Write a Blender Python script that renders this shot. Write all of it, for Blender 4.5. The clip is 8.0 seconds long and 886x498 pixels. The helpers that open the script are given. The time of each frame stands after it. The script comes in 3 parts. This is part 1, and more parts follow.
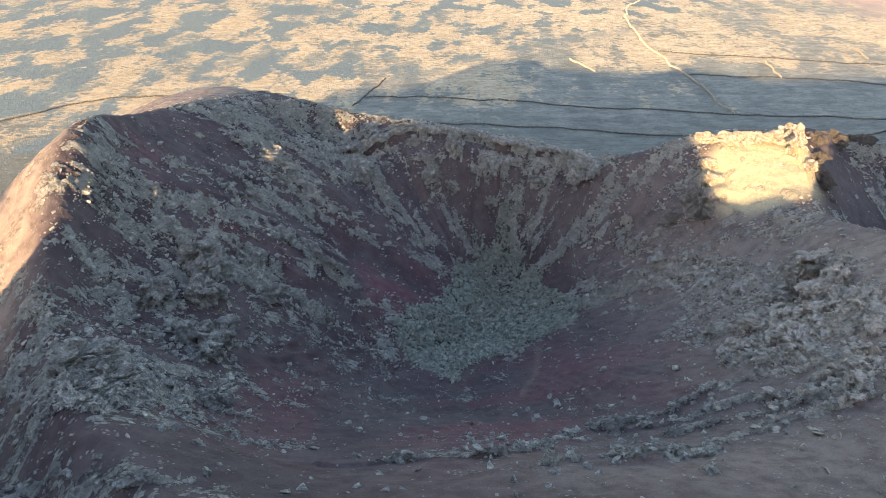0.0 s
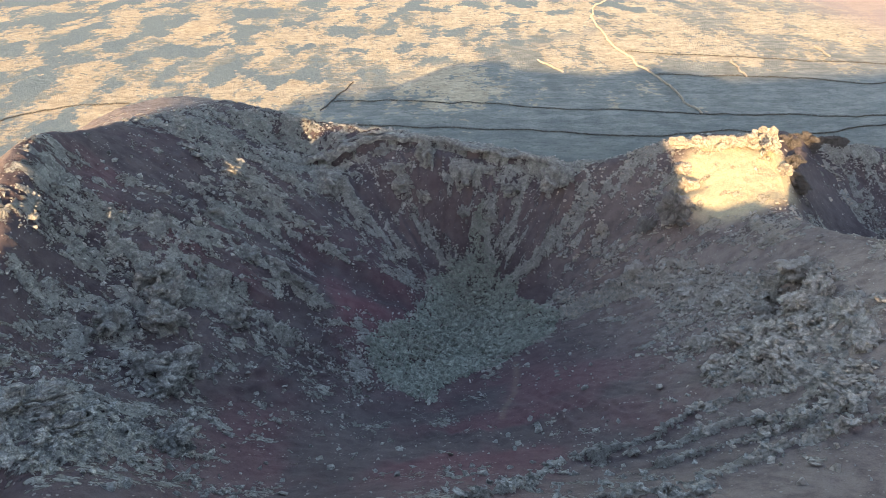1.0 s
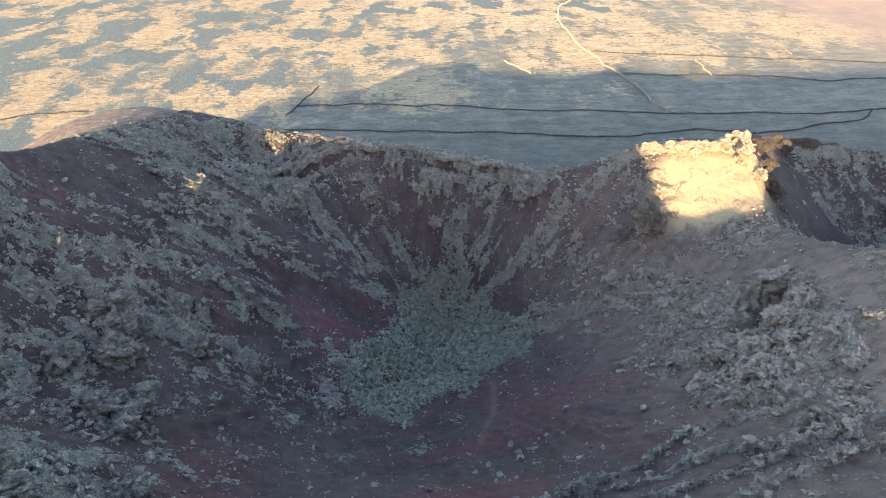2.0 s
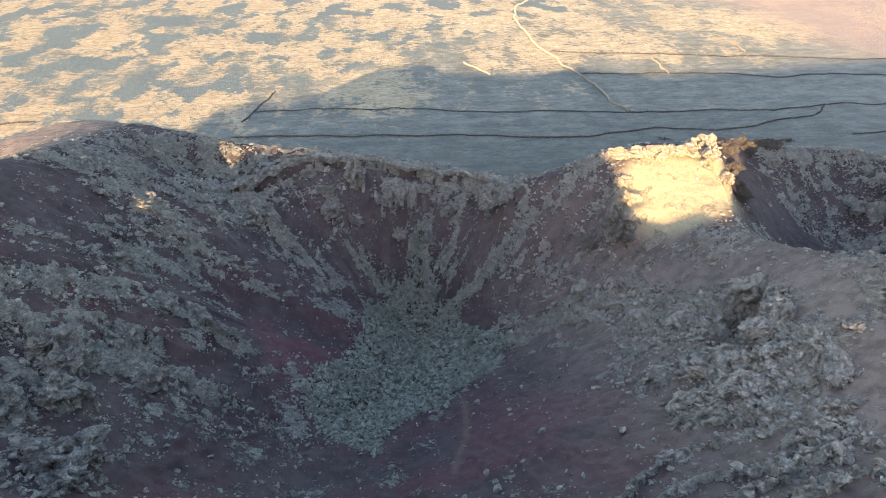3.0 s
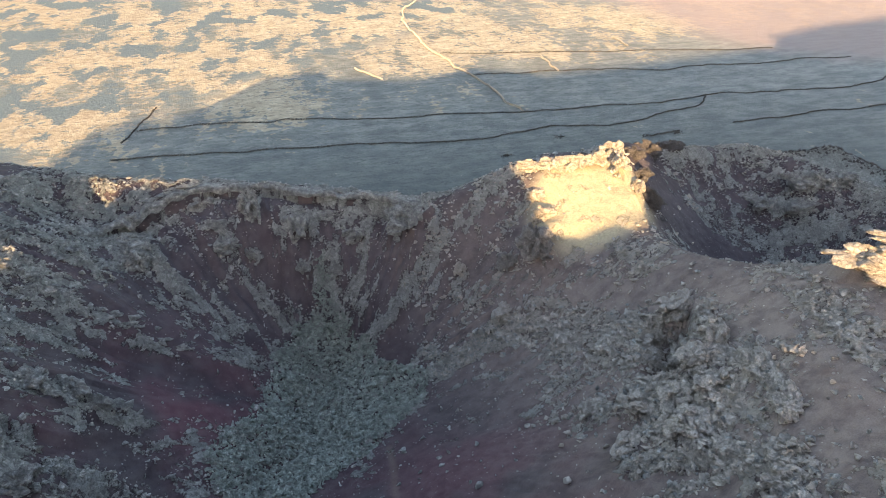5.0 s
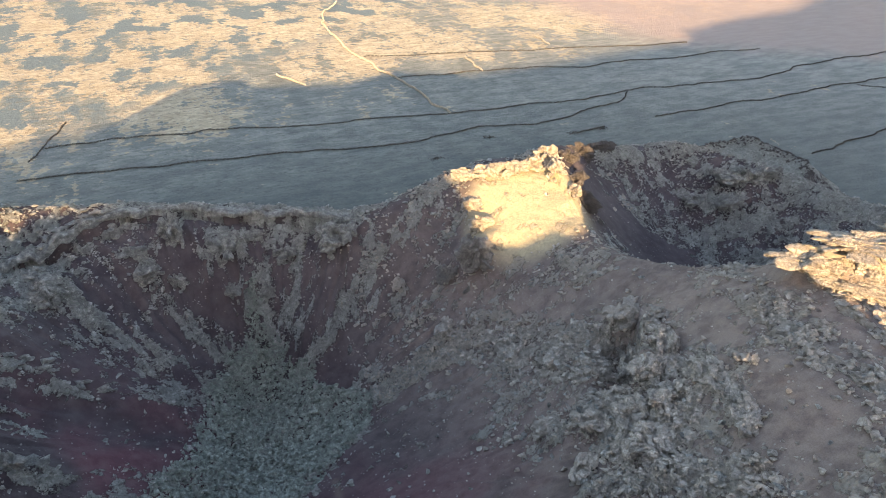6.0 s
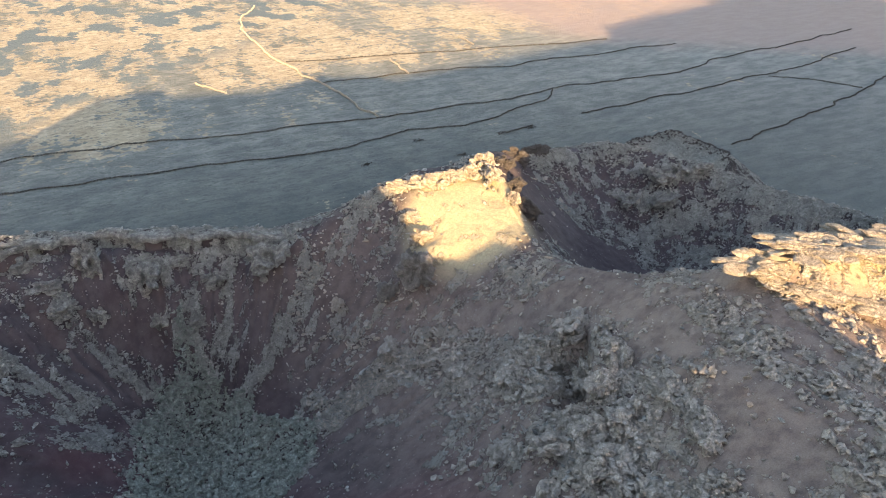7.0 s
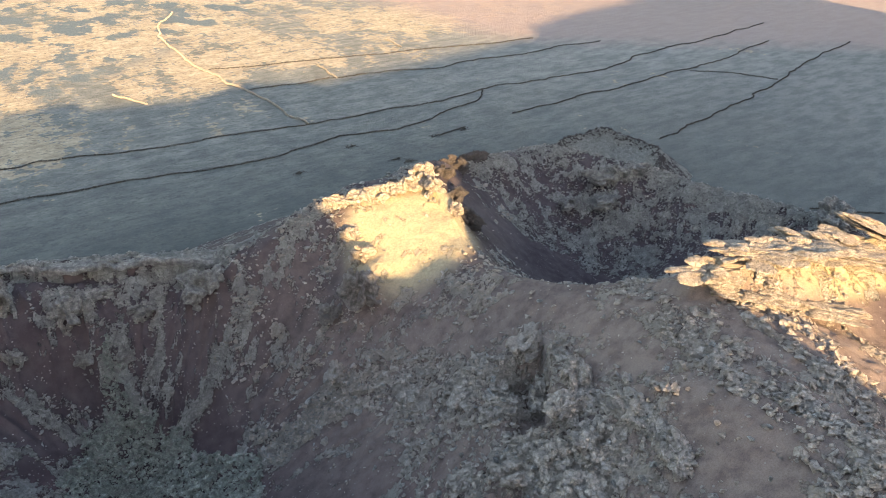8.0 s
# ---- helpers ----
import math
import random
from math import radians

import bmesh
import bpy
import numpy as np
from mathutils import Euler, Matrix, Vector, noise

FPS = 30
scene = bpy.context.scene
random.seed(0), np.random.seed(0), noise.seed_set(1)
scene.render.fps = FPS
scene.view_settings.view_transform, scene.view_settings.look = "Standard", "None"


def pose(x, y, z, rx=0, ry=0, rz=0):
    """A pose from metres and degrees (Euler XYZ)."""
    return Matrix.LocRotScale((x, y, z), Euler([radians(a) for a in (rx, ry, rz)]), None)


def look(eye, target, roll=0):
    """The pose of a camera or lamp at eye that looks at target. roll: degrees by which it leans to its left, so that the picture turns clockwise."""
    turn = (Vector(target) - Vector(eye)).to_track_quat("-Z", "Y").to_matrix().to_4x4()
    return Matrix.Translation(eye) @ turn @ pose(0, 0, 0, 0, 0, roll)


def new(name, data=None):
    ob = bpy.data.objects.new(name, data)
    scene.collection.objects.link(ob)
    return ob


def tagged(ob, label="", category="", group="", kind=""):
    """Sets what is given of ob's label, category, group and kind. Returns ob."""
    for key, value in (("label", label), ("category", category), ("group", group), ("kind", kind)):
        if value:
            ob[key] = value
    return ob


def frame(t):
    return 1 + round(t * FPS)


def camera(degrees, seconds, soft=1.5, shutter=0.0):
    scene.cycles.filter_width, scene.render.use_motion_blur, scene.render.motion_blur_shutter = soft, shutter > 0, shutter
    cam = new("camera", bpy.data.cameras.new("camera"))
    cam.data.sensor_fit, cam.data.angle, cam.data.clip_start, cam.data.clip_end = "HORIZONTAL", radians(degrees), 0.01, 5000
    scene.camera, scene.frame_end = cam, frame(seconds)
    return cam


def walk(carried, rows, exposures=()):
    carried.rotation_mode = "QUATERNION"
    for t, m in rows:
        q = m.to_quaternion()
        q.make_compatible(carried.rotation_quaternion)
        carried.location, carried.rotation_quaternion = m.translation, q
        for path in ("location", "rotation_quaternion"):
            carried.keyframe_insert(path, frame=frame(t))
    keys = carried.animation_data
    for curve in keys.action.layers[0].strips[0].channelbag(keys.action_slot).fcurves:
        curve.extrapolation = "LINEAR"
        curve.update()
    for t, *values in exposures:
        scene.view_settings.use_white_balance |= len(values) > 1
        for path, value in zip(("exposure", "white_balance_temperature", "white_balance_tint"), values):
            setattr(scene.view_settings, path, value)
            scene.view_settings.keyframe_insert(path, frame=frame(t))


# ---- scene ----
cam = camera(63.7, 8.0, soft=0.9)
METRES, EYE, TILT, LEAN, TURN = 50.0, 180.0, -30.0, 0.0, 0.0
ROWS = [
    (0.0, 0.0, 0.0, 0.0, -0.0, 0.0, -0.0),
    (0.5, -0.0003, 0.0524, 0.0298, -0.84, 0.02, 0.48),
    (1.0, -0.0012, 0.1054, 0.0596, -2.25, 0.03, 1.29),
    (2.5, 0.0007, 0.2658, 0.1531, -5.9, -0.09, 3.32),
    (3.0, 0.0033, 0.3199, 0.1844, -7.55, -0.19, 4.26),
    (3.5, 0.0069, 0.3747, 0.2155, -9.34, -0.32, 5.25),
    (4.0, 0.011, 0.4291, 0.2471, -11.23, -0.49, 6.27),
    (4.5, 0.0177, 0.4834, 0.2788, -13.05, -0.7, 7.27),
    (6.0, 0.0493, 0.6462, 0.371, -20.89, -1.93, 11.44),
    (6.5, 0.0641, 0.6993, 0.4013, -23.66, -2.49, 12.86),
    (7.0, 0.0807, 0.7524, 0.4316, -26.48, -3.13, 14.22),
    (7.5, 0.0994, 0.8041, 0.4616, -29.23, -3.81, 15.5),
    (8.0, 0.1205, 0.8548, 0.4916, -31.96, -4.55, 16.73),
]
walk(cam, [(t, pose(0, 0, EYE, TILT, LEAN, TURN) @ pose(METRES * x, METRES * y, METRES * z, 90 + pitch, roll, yaw)) for t, x, y, z, yaw, pitch, roll in ROWS],
     exposures=[(0.0, 2.28, 7200, 13.5), (4.0, 2.3, 7300, 13.5), (8.0, 2.21, 7700, 14.5)])

# ---- light ----
SUN_AZ, SUN_EL = 16.0, 13.5          # the light travels this many degrees east of north (west: minus), this low
world = bpy.data.worlds.new("sky")
scene.world = world
world.use_nodes = True
wn = world.node_tree
sky = wn.nodes.new("ShaderNodeTexSky")
sky.sky_type = "NISHITA"
sky.sun_disc = False
sky.sun_elevation = radians(SUN_EL)
sky.sun_rotation = radians(180 + SUN_AZ)
wn.links.new(sky.outputs[0], wn.nodes["Background"].inputs[0])
wn.nodes["Background"].inputs[1].default_value = 0.15
lamp = bpy.data.lights.new("sun", "SUN")
lamp.energy, lamp.angle, lamp.color = 5.0, radians(0.6), (1.0, 0.72, 0.40)
sun = new("sun", lamp)
sun.matrix_world = look((0, 0, 0), (math.sin(radians(SUN_AZ)), math.cos(radians(SUN_AZ)), -math.tan(radians(SUN_EL))))


# ---- noise on arrays ----
def lattice(ix, iy, seed):
    h = (ix.astype(np.int64) * 374761393 + iy.astype(np.int64) * 668265263 + seed * 974711) & 0xFFFFFFFF
    h = ((h ^ (h >> 13)) * 1274126177) & 0xFFFFFFFF
    h = ((h ^ (h >> 15)) * 2246822519) & 0xFFFFFFFF
    return ((h ^ (h >> 16)) & 0xFFFFFF) / 0xFFFFFF


def grain(x, y, seed=0):
    """Smooth noise from -1 to 1, one cell a unit."""
    ix, iy = np.floor(x), np.floor(y)
    fx, fy = x - ix, y - iy
    fx, fy = fx * fx * fx * (fx * (fx * 6 - 15) + 10), fy * fy * fy * (fy * (fy * 6 - 15) + 10)
    a, b = lattice(ix, iy, seed), lattice(ix + 1, iy, seed)
    c, d = lattice(ix, iy + 1, seed), lattice(ix + 1, iy + 1, seed)
    return 2 * ((a + (b - a) * fx) * (1 - fy) + (c + (d - c) * fx) * fy) - 1


def fbm(x, y, size, octaves=4, seed=0, gain=0.5):
    out, amp, total = 0, 1.0, 0.0
    for k in range(octaves):
        f = 2.03 ** k / size
        out = out + amp * grain(x * f + 17.3 * k, y * f - 9.1 * k, seed + k)
        total += amp
        amp *= gain
    return out / total


def ridged(x, y, size, octaves=4, seed=0):
    out, amp, total = 0, 1.0, 0.0
    for k in range(octaves):
        f = 2.07 ** k / size
        out = out + amp * (1 - 2 * np.abs(grain(x * f + 5.7 * k, y * f + 3.3 * k, seed + k)))
        total += amp
        amp *= 0.55
    return out / total


def step(a, b, x):
    t = np.clip((x - a) / (b - a), 0, 1)
    return t * t * (3 - 2 * t)


def smax(a, b, k):
    h = np.clip(0.5 + 0.5 * (a - b) / k, 0, 1)
    return b + (a - b) * h + k * h * (1 - h)


def smin(a, b, k):
    return -smax(-a, -b, k)


def blob(x, y, cx, cy, rx, ry, turn=0.0):
    c, s = math.cos(radians(turn)), math.sin(radians(turn))
    u, v = (x - cx) * c + (y - cy) * s, (y - cy) * c - (x - cx) * s
    return np.exp(-(u / rx) ** 2 - (v / ry) ** 2)


def trail(x, y, points, wide):
    """1 on a crooked line, falling to 0 at its width."""
    d = np.full_like(x, 1e9)
    for (ax, ay), (bx, by) in zip(points, points[1:]):
        ux, uy = bx - ax, by - ay
        f = (((x - ax) * ux + (y - ay) * uy) / (ux * ux + uy * uy)).clip(0, 1)
        d = np.minimum(d, np.hypot(x - ax - f * ux, y - ay - f * uy))
    return (1 - d / wide).clip(0, 1)


def depth_in(x, y, poly):
    """Distance inside a closed outline (minus: outside)."""
    d, odd = np.full_like(x, 1e9), np.zeros(x.shape, bool)
    for (ax, ay), (bx, by) in zip(poly, poly[1:] + poly[:1]):
        ux, uy = bx - ax, by - ay
        f = (((x - ax) * ux + (y - ay) * uy) / (ux * ux + uy * uy)).clip(0, 1)
        d = np.minimum(d, np.hypot(x - ax - f * ux, y - ay - f * uy))
        if ay != by:
            odd ^= ((ay > y) != (by > y)) & (x < ax + (y - ay) / (by - ay) * ux)
    return np.where(odd, d, -d)


def wheel(table, th):
    """A periodic smooth curve through the values of table, spread evenly round the compass, counterclockwise from east."""
    n = len(table)
    v = np.array(table, float)
    u = (th / (2 * np.pi) * n) % n
    i = np.floor(u).astype(int) % n
    f = u - np.floor(u)
    a, b, c, d = v[(i - 1) % n], v[i], v[(i + 1) % n], v[(i + 2) % n]
    return b + 0.5 * f * (c - a + f * (2 * a - 5 * b + 4 * c - d + f * (3 * (b - c) + d - a)))


# ---- the lie of the land ----
MID = (10.0, 148.0)                  # the large crater
RIM_R = [77, 80, 56, 48, 51, 60, 84, 80, 76, 82, 92, 108, 130, 128, 122, 95]
RIM_Z = [110, 113, 102, 103, 105, 107, 113, 121, 128, 134, 122, 133, 142, 131, 128, 120]
WALL_80 = [105, 109.5, 102, 94.6, 99, 102, 110, 117, 118, 121, 113, 114, 130, 127, 131, 115]
WALL_60 = [94, 98, 92, 81, 83, 91, 104, 109, 105, 109, 102, 101, 111, 112, 116, 100.5]
WALL_40 = [84, 86, 80, 72, 76, 83, 93, 97, 93, 96, 92, 88, 94, 97, 95, 88]
WALL_20 = [77, 77, 73, 71, 74, 78, 83, 86, 84, 86, 85, 81, 82, 82, 82, 79]
FLOOR_Z = 74.0
FALL = [0.5, 0.55, 0.6, 0.6, 0.6, 0.42, 0.17, 0.4, 0.7, 0.9, 0.9, 0.8, 0.5, 0.5, 0.5, 0.5]
MID2 = (132.0, 150.0)                # the crater beside it
RIM2_R = [35, 37, 38.5, 46, 44, 44, 46, 46, 50, 57, 64, 60, 54, 54, 50, 41]
RIM2_Z = [98, 97.5, 99.5, 101, 102, 104, 112, 113, 111, 113.5, 122, 122, 112, 106, 103, 100]
CONE = (328.0, 322.0)                # the small cone beyond


def large(x, y):
    """The form of the volcano without its fine relief: height, and 1 where the second crater shapes it."""
    dx, dy = x - MID[0], y - MID[1]
    r, th = np.hypot(dx, dy), np.arctan2(dy, dx)
    R, zr = wheel(RIM_R, th), wheel(RIM_Z, th)
    rings = [np.full_like(r, FLOOR_Z)] + [wheel(t, th) for t in (WALL_20, WALL_40, WALL_60, WALL_80)] + [zr]
    s = r / R
    inside = np.zeros_like(r)
    u = np.clip(s, 0, 1) * 5
    k = np.minimum(u.astype(int), 4)
    f = u - k
    for j in range(5):
        a, b = rings[max(j - 1, 0)], rings[j]
        c = rings[j + 1]
        d = rings[j + 2] if j < 4 else c
        curve = b + 0.5 * f * (c - a + f * (2 * a - 5 * b + 4 * c - d + f * (3 * (b - c) + d - a)))
        inside = np.where(k == j, curve, inside)
    out = zr - wheel(FALL, th) * (np.sqrt((r - R).clip(0) ** 2 + 9) - 3) - 0.45 * (r - R - 40).clip(0)
    main = np.where(s < 1, inside, out)
    # the southern summit, out of view: its crest line is set to cast the shade
    top = np.interp(x, [-104, -90, -86, -83, -81, -59, -9, 15, 18, 20, 22, 30, 34, 38, 45, 51, 59, 62, 65, 75, 87, 90, 102, 112],
                    [92, 114, 124, 136, 155, 155, 151, 154, 152, 146, 140, 140, 141.5, 142.7, 142.3, 148, 149, 145, 140, 136, 136, 147, 147, 110])
    main = main - 0.5 * blob(x, y, 70, 80, 17, 24, -10)
    main = main - step(66, 80, x) * step(112, 98, x) * (0.22 * (98 - y)).clip(0, 8)
    main = smax(main, top - 0.8 * (np.abs(y - 8) - 5).clip(0), 1.5)
    # a lower unseen crest, added to block the low sun
    low = np.interp(x, [36, 48, 58, 66, 75, 79, 84, 110], [136, 136, 134, 134, 134, 132, 122, 104])
    main = np.where((x > 36) & (x < 110) & (y < 62), smax(main, low - 0.8 * (np.abs(y - 20) - 1).clip(0), 1), main)
    # the slabby ridge that runs out to the east
    back = np.interp(x, [78, 84, 88, 95, 104, 112, 125, 140], [117, 127, 130, 131.3, 131, 130, 124, 111])
    spine = np.interp(x, [82, 88, 95, 104, 112, 125, 140], [97, 95, 91.5, 90, 87, 80, 70])
    main = np.where((x > 78) & (x < 140), smax(main, back - 0.75 * np.abs(y - spine), 1.5), main)
    dx, dy = x - MID2[0], y - MID2[1]
    r2, th2 = np.hypot(dx, dy), np.arctan2(dy, dx)
    R2, zr2 = wheel(RIM2_R, th2), wheel(RIM2_Z, th2)
    out2 = zr2 - 0.55 * (np.sqrt((r2 - R2).clip(0) ** 2 + 16) - 4)
    both = np.where(s < 1, main, smax(main, out2, 4))
    bowl = 82 + (zr2 + 1 - 82) * (r2 / R2) ** 1.6
    z = smin(both, bowl, 2)
    second = ((r2 < R2) & (bowl < both + 2)) | ((s >= 1) & (out2 > main + 1))
    return z, second, s, th



def plates(x, y):
    """Where slabs of crust stand proud of the cinder, 0 to 1."""
    return 0.55 * step(-0.03, 0.06, fbm(x, y, 3.6, 4, 23, 0.62)) + 0.45 * step(-0.03, 0.07, fbm(x, y, 1.5, 3, 27, 0.6))


FLOOR_EDGE = [(-11, 124), (-7, 135), (2, 155), (9, 172), (17, 180), (23, 170), (25, 157), (34, 146), (24, 135), (12, 125), (1, 108), (-6, 116)]
RUNS = [([(-25, 186), (-13, 178), (-5, 170), (7, 166)], 4.5), ([(-42, 160), (-26, 158), (-15, 155), (-4, 157)], 3.5), ([(-3, 187), (3, 180), (11, 173)], 4),
        ([(15, 192), (17, 176)], 4), ([(29, 183), (23, 172)], 4), ([(45, 172), (36, 168), (26, 163)], 4), ([(52, 142), (42, 143), (33, 144)], 6),
        ([(-38, 114), (-25, 117), (-16, 116), (-3, 111)], 4.5), ([(-46, 147), (-31, 131), (-21, 132)], 3.5), ([(-56, 134), (-46, 140), (-38, 146), (-28, 149)], 3)]
HOLLOWS = [(-8, 193, 6), (3, 187.5, 5), (14, 182, 5), (39, 174, 6), (-21, 172, 6), (27, 180, 4), (60, 149, 6), (55, 155, 4), (-46, 116, 6), (-39, 105, 5), (-3, 182, 4)]
SEAMS = [([(9, 58), (26, 73), (42, 79), (54, 74)], 1.9), ([(17, 50), (29, 57), (41, 63), (54, 62)], 1.7), ([(24, 68), (40, 72), (52, 68)], 1.6), ([(44, 86), (50, 80), (52, 68)], 3),
         ([(12, 49), (18, 53), (26, 54)], 1.2), ([(24, 49), (28, 55)], 1.3), ([(30, 64), (38, 67), (48, 68)], 1.5), ([(-13, 56), (-2, 57), (7, 56)], 1.0)]


def from_lip(x, y):
    """Distance north of the lip that runs along the northern rim."""
    return y - np.interp(x, [-36, -27, -14, -4, 5, 14, 24, 35, 46], [184, 192, 198, 202, 201, 197.5, 194, 190, 184]) + 2.2 * fbm(x, y, 9, 3, 15)


def cover(x, y):
    """How the volcano's skin is made up: crust (lichen-grown rock), red cinder, green-grey rubble, brown cinder, each 0 to 1."""
    z, second, s, th = large(x, y)
    r = np.hypot(x - MID[0], y - MID[1])
    wx, wy = x + 4 * fbm(x, y, 13, 3, 64), y + 4 * fbm(x, y, 13, 3, 65)
    runs = fbm(th * 13 + 0.9 * fbm(x, y, 17, 3, 63), r / 34, 1.0, 5, 61, 0.65)                      # scree runs down the inner walls
    u, v = 0.22 * x + 0.975 * y, 0.975 * x - 0.22 * y
    bands = fbm(u / 5, v, 2.2, 4, 71)                           # long stripes on the eastern shoulder
    patches, lumps = fbm(x, y, 19, 4, 81), fbm(x, y, 5, 4, 91)
    bare = (blob(x, y, 2, 84, 24, 19) + blob(x, y, 33, 110, 16, 15, 30) + blob(x, y, -19, 138, 16, 7, 10) + 0.8 * blob(x, y, -26, 123, 9, 4)
            + 0.9 * blob(x, y, -2, 47, 30, 11) + 0.9 * blob(x, y, -54, 139, 9, 8) + 0.8 * blob(x, y, -40, 137, 7, 5) + 0.9 * blob(x, y, 30, 155, 4, 6)
            + 0.8 * blob(x, y, 2, 168, 3, 6, 30) + 0.6 * blob(x, y, 47, 125, 9, 8) + 0.5 * blob(x, y, -26, 93, 7, 9) + 0.7 * blob(x, y, 36, 50, 16, 7))
    stony = (0.5 * blob(x, y, -43, 108, 12, 20, 10) + 0.7 * blob(x, y, -35, 68, 12, 12) + 0.5 * blob(x, y, -38, 88, 8, 9) + 0.65 * blob(x, y, 57, 92, 10, 17, -20) + 0.45 * blob(x, y, 58, 118, 12, 16)
             + 0.8 * blob(x, y, 4, 192, 42, 9) + 0.6 * blob(x, y, 64, 130, 14, 24) + 0.55 * blob(x, y, -45, 192, 24, 18)
             + 0.7 * blob(x, y, 107, 91, 16, 10) + 0.5 * blob(x, y, -34, 42, 8, 14))
    inside = (s < 1) * step(0.15, 0.4, s)
    floor = depth_in(wx, wy, FLOOR_EDGE) + 2.2 * fbm(x, y, 6, 4, 111)
    floor = step(-1.2, 1.2, floor)
    shoulder = step(0.15, 0.6, blob(x, y, 76, 82, 22, 28))
    north = step(105, 135, y)
    crust = 0.33 + 0.5 * stony - 0.5 * bare + 0.34 * patches + 0.34 * lumps + 0.75 * runs * inside * (0.35 + 0.65 * north) * (1 - shoulder)
    crust = crust * (1 - 0.75 * shoulder) + shoulder * (0.75 * bands + 0.5 * lumps + 0.30)
    d = from_lip(x, y)
    bench = step(-1, 1, d) * step(-50, -40, x) * step(60, 45, x)
    crust = crust * (1 - bench) + bench * (0.56 + 0.25 * lumps)
    seams = 0 * x
    for points, wide in RUNS:
        seams = np.maximum(seams, step(0, 0.8, trail(wx, wy, points, wide)))
        crust = crust + 0.55 * step(0, 0.9, trail(wx, wy, points, wide)) * (0.75 + 0.9 * fbm(x, y, 8, 3, 66))
    for points, wide in SEAMS:
        one = step(0, 0.7, trail(wx, wy, points, wide))
        seams = np.maximum(seams, one)
        crust = crust + 0.5 * one
    crust = crust - 0.6 * step(0, 0.8, trail(wx, wy, [(64, 139), (69, 131), (74, 125), (78, 115)], 4.5))
    for cx, cy, wide in HOLLOWS:
        crust = crust - 0.32 * blob(x, y, cx, cy, wide, 0.8 * wide)
    outer = step(0.98, 1.05, s)
    west = step(-58, -68, x) * outer
    crust = crust - 0.22 * west
    crust = np.where(second, 0.36 + 0.35 * patches + 0.3 * lumps - 0.75 * trail(x, y, [(100, 178), (108, 168), (118, 156)], 14) + 0.4 * blob(x, y, 148, 168, 16, 12) + 0.5 * blob(x, y, 172, 145, 8, 40) + 0.3 * blob(x, y, 130, 192, 40, 7), crust)
    # smooth sandy shoulder; the sunlight on it is put into the pale colour
    sunlit_patch = step(0.25, 0.55, blob(x, y, 78, 161, 14, 16, -20))
    pale = np.maximum(sunlit_patch + 0.13 * step(0, 0.7, trail(x, y, [(21, 126), (20, 118), (18, 108), (15, 101), (14, 96)], 0.9)), step(0.3, 0.7, blob(x, y, 103, 90, 20, 9, -25) + 0.3 * lumps))
    crust = crust * (1 - 0.8 * sunlit_patch) + sunlit_patch * 0.3 * step(0.1, 0.3, lumps)
    crust = crust * (1 - floor) + (0.62 + 0.4 * lumps) * floor
    zone = crust
    crust = np.clip(crust + 0.6 * (plates(x, y) - 0.5), 0, 1)
    red = np.clip(blob(x, y, -50, 136, 12, 14) + 0.8 * blob(x, y, -19, 136, 20, 12, 15) + 0.9 * blob(x, y, 4, 80, 42, 28) + 0.7 * blob(x, y, 33, 112, 20, 18) + 0.35 * blob(x, y, -10, 150, 30, 20)
                  + 0.15 * blob(x, y, 28, 190, 10, 4), 0, 1) * step(-0.35, 0.3, fbm(x, y, 12, 3, 101))
    green = np.clip(floor + 0.7 * step(0.2, 0.8, blob(x, y, -42, 192, 26, 18)) + 0.6 * bench + 0.3 * step(0.0, 0.5, patches), 0, 1)
    brown = np.clip(shoulder + west + 0.8 * sunlit_patch + 0.9 * blob(x, y, 64, 118, 24, 36) + 0.3 * blob(x, y, 55, 150, 18, 30) + 0.75 * blob(x, y, 36, 50, 34, 14) + 0.6 * blob(x, y, 52, 80, 15, 16), 0, 1)
    return crust, red, green, brown, floor, zone, np.clip(pale, 0, 1), seams


